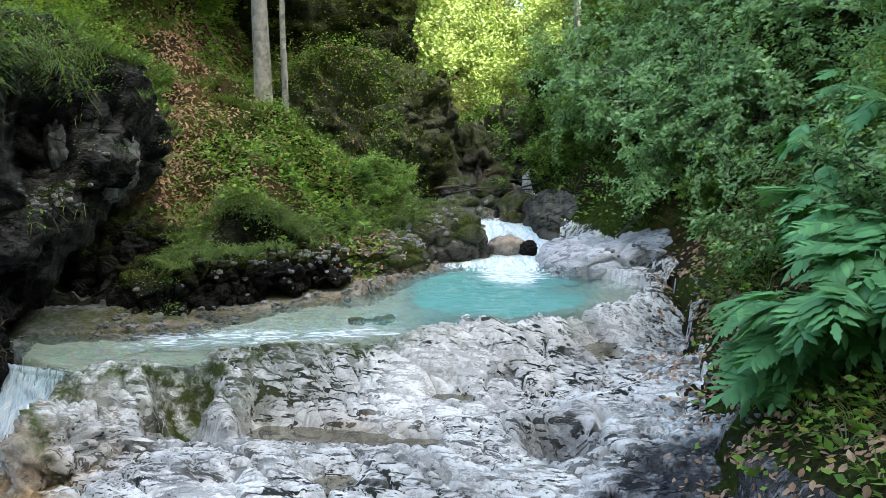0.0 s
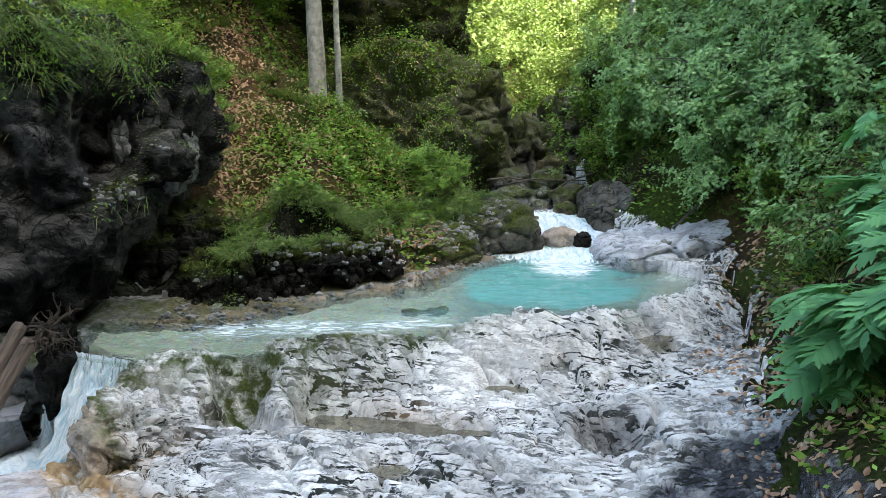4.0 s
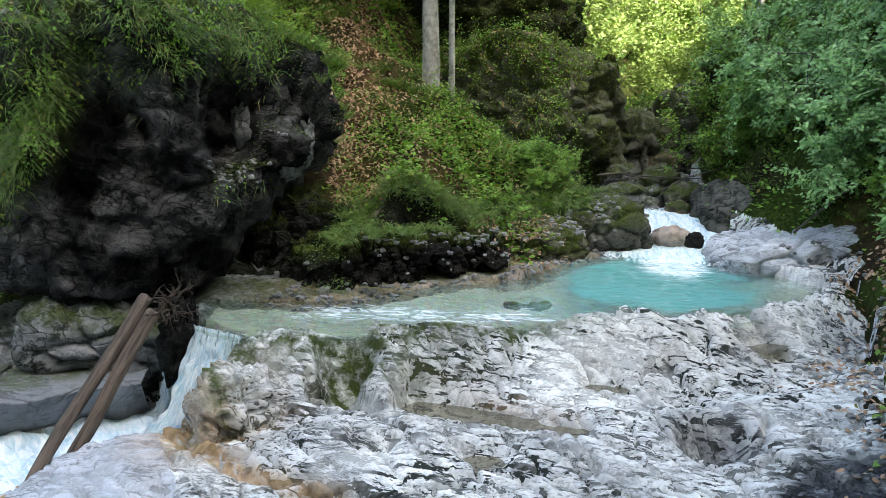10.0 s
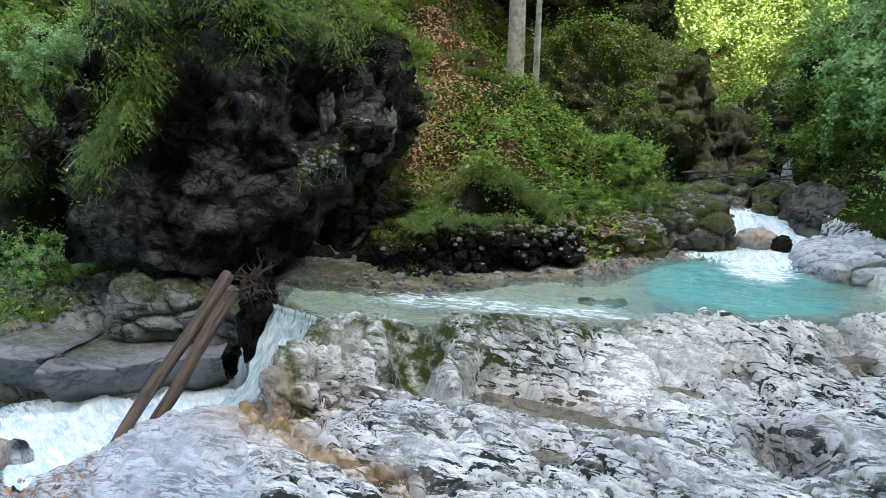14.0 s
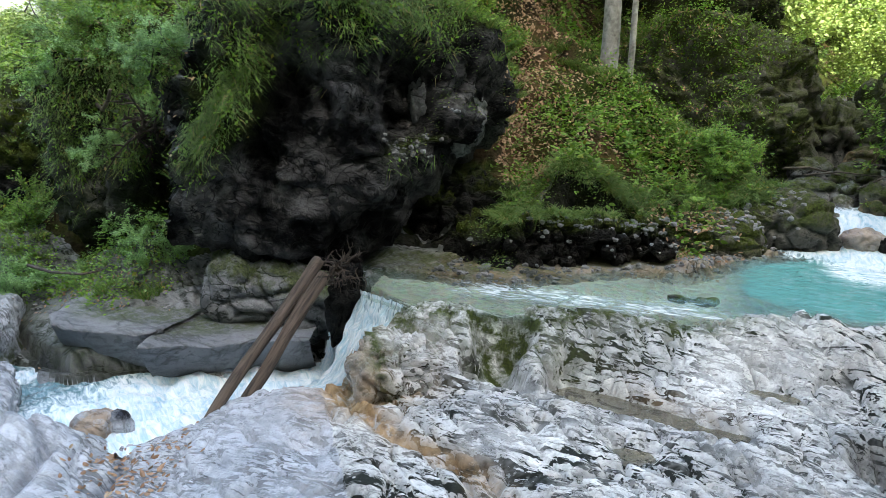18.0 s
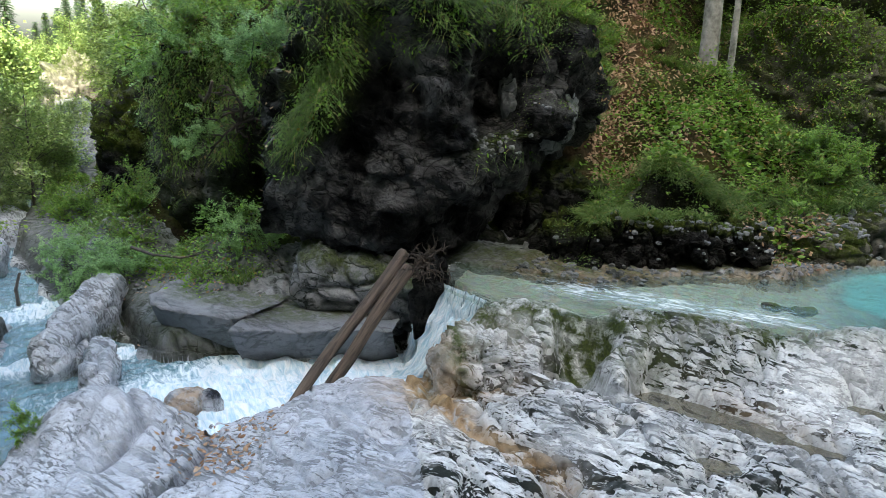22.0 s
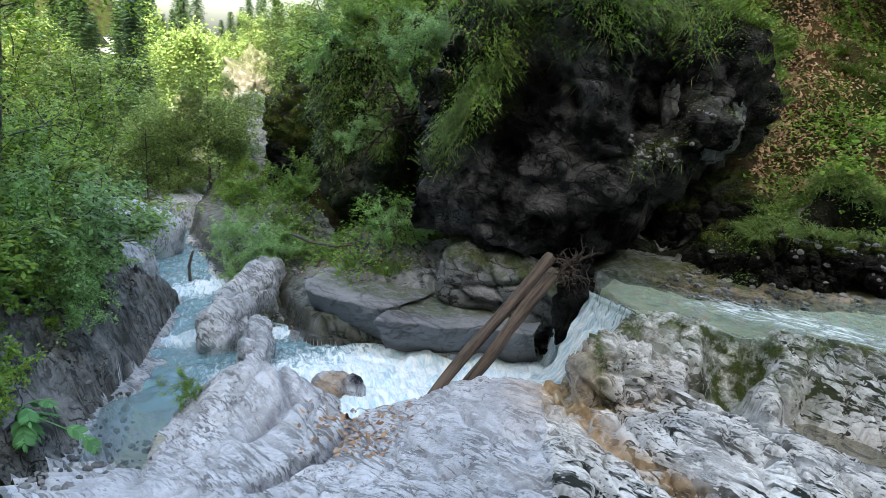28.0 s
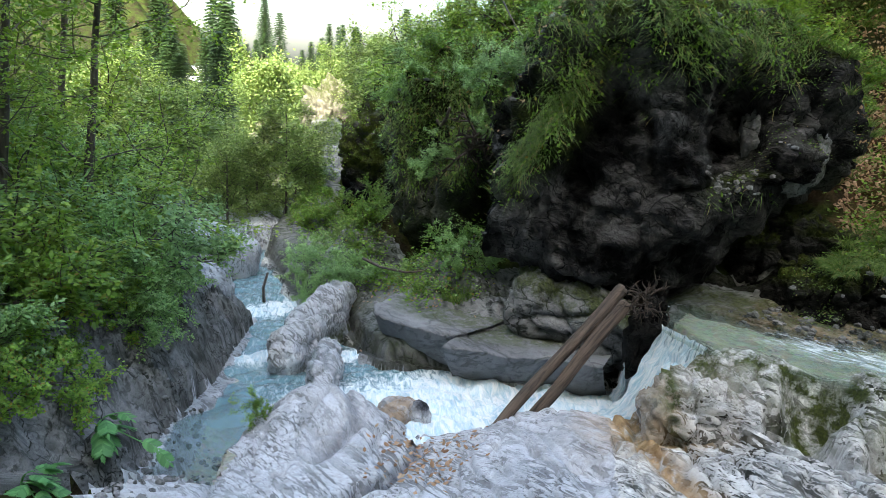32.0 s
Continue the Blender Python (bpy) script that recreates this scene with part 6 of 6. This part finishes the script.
dead_branch([(2.55, 10.7, 0.62), (2.9, 10.4, 0.95), (3.3, 10.1, 1.3)], 0.02, "bare pale stick leaning on the bank")
dead_branch([(2.3, 9.9, 0.4), (2.7, 9.8, 0.85), (3.1, 9.7, 1.2)], 0.016, "bare pale stick leaning on the bank")
dead_branch([(-10.35, 5.75, -1.55), (-10.3, 5.7, -1.2), (-10.2, 5.72, -0.95)], 0.03, "short brown stick standing in the rapids")


# tall herb with cut leaves beside the shelf
def cut_leaf(seed, pairs=6, length=0.42):
    """A pinnate leaf: a midrib and toothed leaflets in pairs."""
    rng = np.random.default_rng(seed)
    vs, fs = [], []

    def leaflet(p, d, L, w):
        d = d.normalized()
        s = d.cross(Vector((0, 0, 1))).normalized()
        k = len(vs)
        n = 7
        vs.append(tuple(p))
        for j in range(1, n):
            t = j / n
            half = w * math.sin(math.pi * t ** 0.75) * (1.18 if j % 2 else 0.82)
            c = p + d * (L * t) + Vector((0, 0, -0.22 * L * t * t))
            vs.append(tuple(c + s * half + Vector((0, 0, -0.25 * half))))
            vs.append(tuple(c + Vector((0, 0, 0.0))))
            vs.append(tuple(c - s * half + Vector((0, 0, -0.25 * half))))
        vs.append(tuple(p + d * L + Vector((0, 0, -0.22 * L))))
        fs.append((k, k + 1, k + 2))
        fs.append((k, k + 2, k + 3))
        for j in range(n - 2):
            a = k + 1 + 3 * j
            fs.append((a, a + 3, a + 4, a + 1))
            fs.append((a + 1, a + 4, a + 5, a + 2))
        e = k + 1 + 3 * (n - 2)
        fs.append((e, len(vs) - 1, e + 1))
        fs.append((e + 1, len(vs) - 1, e + 2))

    mid = lambda t: Vector((length * t, 0, 0.1 * length * math.sin(2.2 * t) - 0.35 * length * t * t))
    for j in range(pairs):
        t = 0.28 + 0.66 * j / pairs
        for sgn in (-1, 1):
            L = length * (0.4 * math.sin(math.pi * (0.25 + 0.6 * j / pairs)) + 0.08) * rng.uniform(0.9, 1.1)
            leaflet(mid(t), Vector((0.75, sgn, -0.1 + rng.normal(0, 0.1))), L, L * 0.19)
    leaflet(mid(0.92), Vector((1, 0, -0.4)), length * 0.3, length * 0.06)
    tv, tf = tube_arrays([[(mid(t), 0.004 * (1.2 - t)) for t in np.linspace(0, 0.95, 8)]], 4)
    k = len(vs)
    vs.extend(tv)
    fs.extend([tuple(i + k for i in f) for f in tf])
    me = bpy.data.meshes.new("leaf")
    me.from_pydata(vs, [], fs)
    me.materials.append(M_HERB)
    me.polygons.foreach_set("use_smooth", [True] * len(me.polygons))
    return me


CUT = [cut_leaf(500 + k, 6 + k % 3, 0.36 + 0.04 * k) for k in range(4)]


def herb_plant(at, out, high, leaves, seed, size=1.0):
    """Arching stems with large cut leaves, leaning out from the bank."""
    rng = np.random.default_rng(seed)
    root = tagged(new("tall_herb"), "tall green herb with large cut leaves leaning from the bank", "herb", "herbs on the bank")
    root.location = at
    out = Vector(out)
    paths = []
    for k in range(3):
        o = out + Vector(rng.normal(0, 0.22, 3))
        run = [(o * (t * t) * 0.8 + Vector((0, 0, high * (t - 0.45 * t * t))), 0.008 * (1.3 - t)) for t in np.linspace(0, 1, 9)]
        paths.append(run)
        for j in range(leaves):
            t = 0.25 + 0.75 * (j + rng.random()) / leaves
            p = run[min(8, int(t * 8))][0]
            a = math.atan2(o.y, o.x) + rng.uniform(-1.5, 1.5)
            lf = new("leaf", CUT[int(rng.integers(4))])
            lf.parent = root
            lf.matrix_local = Matrix.Translation(p) @ pose(0, 0, 0, rng.normal(0, 14), rng.uniform(-15, 40), math.degrees(a)) @ Matrix.Scale(size * rng.uniform(0.75, 1.15), 4)
    v, f = tube_arrays(paths, 5)
    mesh_object("stem", v, f, M_HERB, root)
    return root


for k, (x, y, dz, h) in enumerate([(2.65, 4.75, 0.1, 0.8), (2.65, 5.1, 0.0, 0.8), (2.75, 5.6, 0.0, 0.8), (2.95, 4.6, 0.2, 0.9), (3.1, 5.2, 0.1, 0.9), (3.3, 6.0, 0.1, 0.8)]):
    p, _ = drop(x, y)
    herb_plant((p.x, p.y, p.z + dz - 0.03), (-0.55, -0.25, -0.1), h, 11, 520 + k)
for k, (x, y) in enumerate([(3.6, 6.8), (4.0, 6.2), (3.9, 7.4), (4.6, 8.2)]):
    p, _ = drop(x, y)
    herb_plant((p.x, p.y, p.z - 0.03), (-0.4, -0.2, 0.1), 0.8, 8, 540 + k, 0.9)


# rain water standing in the potholes of the shelf
def puddle(x, y, rx, ry, level, turn, seed, label):
    n = 40
    a = radians(turn)
    ring = []
    for k in range(n):
        g = 2 * math.pi * k / n
        r = 1 + 0.22 * noise.noise((math.cos(g) * 1.3, math.sin(g) * 1.3, seed))
        px, py = rx * r * math.cos(g), ry * r * math.sin(g)
        ring.append((x + px * math.cos(a) - py * math.sin(a), y + px * math.sin(a) + py * math.cos(a), level))
    verts = [(x, y, level)] + ring
    faces = [(0, k + 1, (k + 1) % n + 1) for k in range(n)]
    ob = mesh_object("rock_pool", verts, faces, M_PUDDLE, attrs={"foam": [0] * (n + 1), "deep": [0.55] + [0.3] * n}, uv=[(v[0], v[1]) for v in verts])
    return tagged(ob, label, "rock pool", "rain pools on the shelf")


def pool_level(x, y, up):
    return float(height(np.array([x]), np.array([y]))[0]) + up


for k, (x, y, rx, ry, up, turn) in enumerate([(0.93, 5.64, 0.22, 0.15, 0.03, 0),
                                              (1.5, 7.2, 0.26, 0.13, 0.05, 30), (0.1, 6.3, 0.2, 0.09, 0.05, 0), (-0.75, 5.05, 0.16, 0.09, 0.05, 0)]):
    puddle(x, y, rx, ry, pool_level(x, y, up), turn, k + 3, "shallow brownish rain pool in a pothole of the limestone")

for (run, half, _, level), turn in zip(TROUGHS, (-11, -13)):
    (ax, ay), (bx, by) = run[0], run[-1]
    puddle((ax + bx) / 2, (ay + by) / 2, math.hypot(bx - ax, by - ay) / 2 + half, half * 1.4, level, turn, 12, "long shallow brownish rain pool in a trough of the limestone")

# drift wood and mossy rubble above the cascade
for k, (a, b, r) in enumerate([((0.2, 12.9, 0.62), (1.5, 12.6, 0.72), 0.018), ((0.5, 13.3, 0.7), (1.7, 13.0, 0.85), 0.014), ((-0.1, 12.5, 0.75), (0.9, 13.2, 0.6), 0.02), ((0.9, 12.3, 0.55), (1.9, 12.9, 0.9), 0.018)]):
    p, q = Vector(a), Vector(b)
    dead_branch([p, p.lerp(q, 0.35) + Vector((0, 0.05, 0.06)), p.lerp(q, 0.7) + Vector((0.03, 0, 0.02)), q], r, "bare drift branch lying across the upper stream")
for k, (x, y, z, s) in enumerate([(0.35, 12.6, 0.42, 0.34), (1.25, 12.5, 0.42, 0.3), (0.8, 12.75, 0.38, 0.3), (1.7, 12.2, 0.45, 0.35), (0.1, 11.7, 0.4, 0.32), (0.9, 13.3, 0.55, 0.4), (0.2, 13.4, 0.6, 0.4)]):
    rock("mossy_boulder", (x, y, z), (s, s * 0.7, s * 0.55), (0, 8 * (k % 3 - 1), 50 * k), M_BANK if k % 2 else M_SHADY, "mossy boulder wedged above the cascade", 600 + k, 4, 2.8, 0.08, 0.05, None, {"moss": top_moss(0.9, 0.0)})


# pink-flowered herbs on the bank, and ferns at the foot of the downstream bank
def flower_herb(at, high, seed):
    rng = np.random.default_rng(seed)
    root = tagged(new("flowering_herb"), "slim herb with a pale pink flower head", "herb", "flowering herbs")
    root.location = at
    top = Vector((0.1, -0.05, high))
    v, f = tube_arrays([[(Vector((0, 0, 0)), 0.006), (Vector((0.03, -0.02, high * 0.5)), 0.005), (top, 0.003)]], 5)
    mesh_object("stem", v, f, M_HERB, root)
    b = np.array(top) + rng.normal(0, 0.03, (160, 3))
    v, f = small_leaf_arrays(b, rng.normal(0, 1, (160, 3)) + np.array((0, 0, 0.6)), 0.018, rng, 0.4)
    mesh_object("flower_head", v, f, M_PINK, root, flat=True)
    for k in range(5):
        lf = new("leaf", CUT[k % 4])
        lf.parent = root
        lf.matrix_local = Matrix.Translation(Vector((0.02, 0, high * (0.3 + 0.12 * k)))) @ pose(0, 0, 0, 0, 20, 75 * k) @ Matrix.Scale(0.35, 4)
    return root


for k, (x, y, h) in enumerate([(3.0, 7.3, 0.55), (3.15, 7.2, 0.6), (3.5, 7.0, 0.7), (2.6, 6.9, 0.3)]):
    p, _ = drop(x, y)
    flower_herb((p.x, p.y, p.z - 0.02), h, 560 + k)
for k, (x, y) in enumerate([(-4.95, 1.35), (-5.25, 1.55), (-5.0, 1.05), (-5.6, 1.7)]):
    p, _ = drop(x, y)
    herb_plant((p.x, p.y, p.z - 0.03), (0.25, 0.2, 0.0), 0.35, 4, 580 + k, 0.5)


# loose rubble on the ledge and along the shores
def rubble(spots, size, rng):
    bm = bmesh.new()
    bmesh.ops.create_icosphere(bm, subdivisions=1, radius=1)
    v0 = np.array([w.co for w in bm.verts])
    f0 = np.array([[w.index for w in fc.verts] for fc in bm.faces])
    bm.free()
    vs, fs = [], []
    for k, (x, y) in enumerate(spots):
        p, _ = drop(x, y)
        s = size * rng.uniform(0.4, 1.6)
        v = v0 * (1 + rng.normal(0, 0.14, (len(v0), 1))) * np.array((s, s * rng.uniform(0.6, 1), s * rng.uniform(0.4, 0.8)))
        a = rng.uniform(0, 6.283)
        c, n_ = math.cos(a), math.sin(a)
        v = v @ np.array(((c, n_, 0), (-n_, c, 0), (0, 0, 1)))
        vs.append(v + np.array((p.x, p.y, p.z + s * 0.2)))
        fs.append(f0)
    return vs, fs


R8 = np.random.default_rng(88)
sp = spots_in(R8, 700, -4.3, 0.2, 6.9, 10.5, lambda x, y: -0.25 < hill_at(x, y) < 0.42)
sp += spots_in(R8, 500, -9, -4.4, 5.0, 7.6, lambda x, y: 0.3 < hill_at(x, y) < 1.6)
sp += spots_in(R8, 160, 1.7, 3.0, 5, 9.5, lambda x, y: -0.45 < right_at(x, y) < 0.25)
sp += spots_in(R8, 200, -7, -4.6, 1.4, 3.0, lambda x, y: -0.7 < left_at(x, y) < 0.1)
vs, fs = rubble(sp, 0.03, R8)
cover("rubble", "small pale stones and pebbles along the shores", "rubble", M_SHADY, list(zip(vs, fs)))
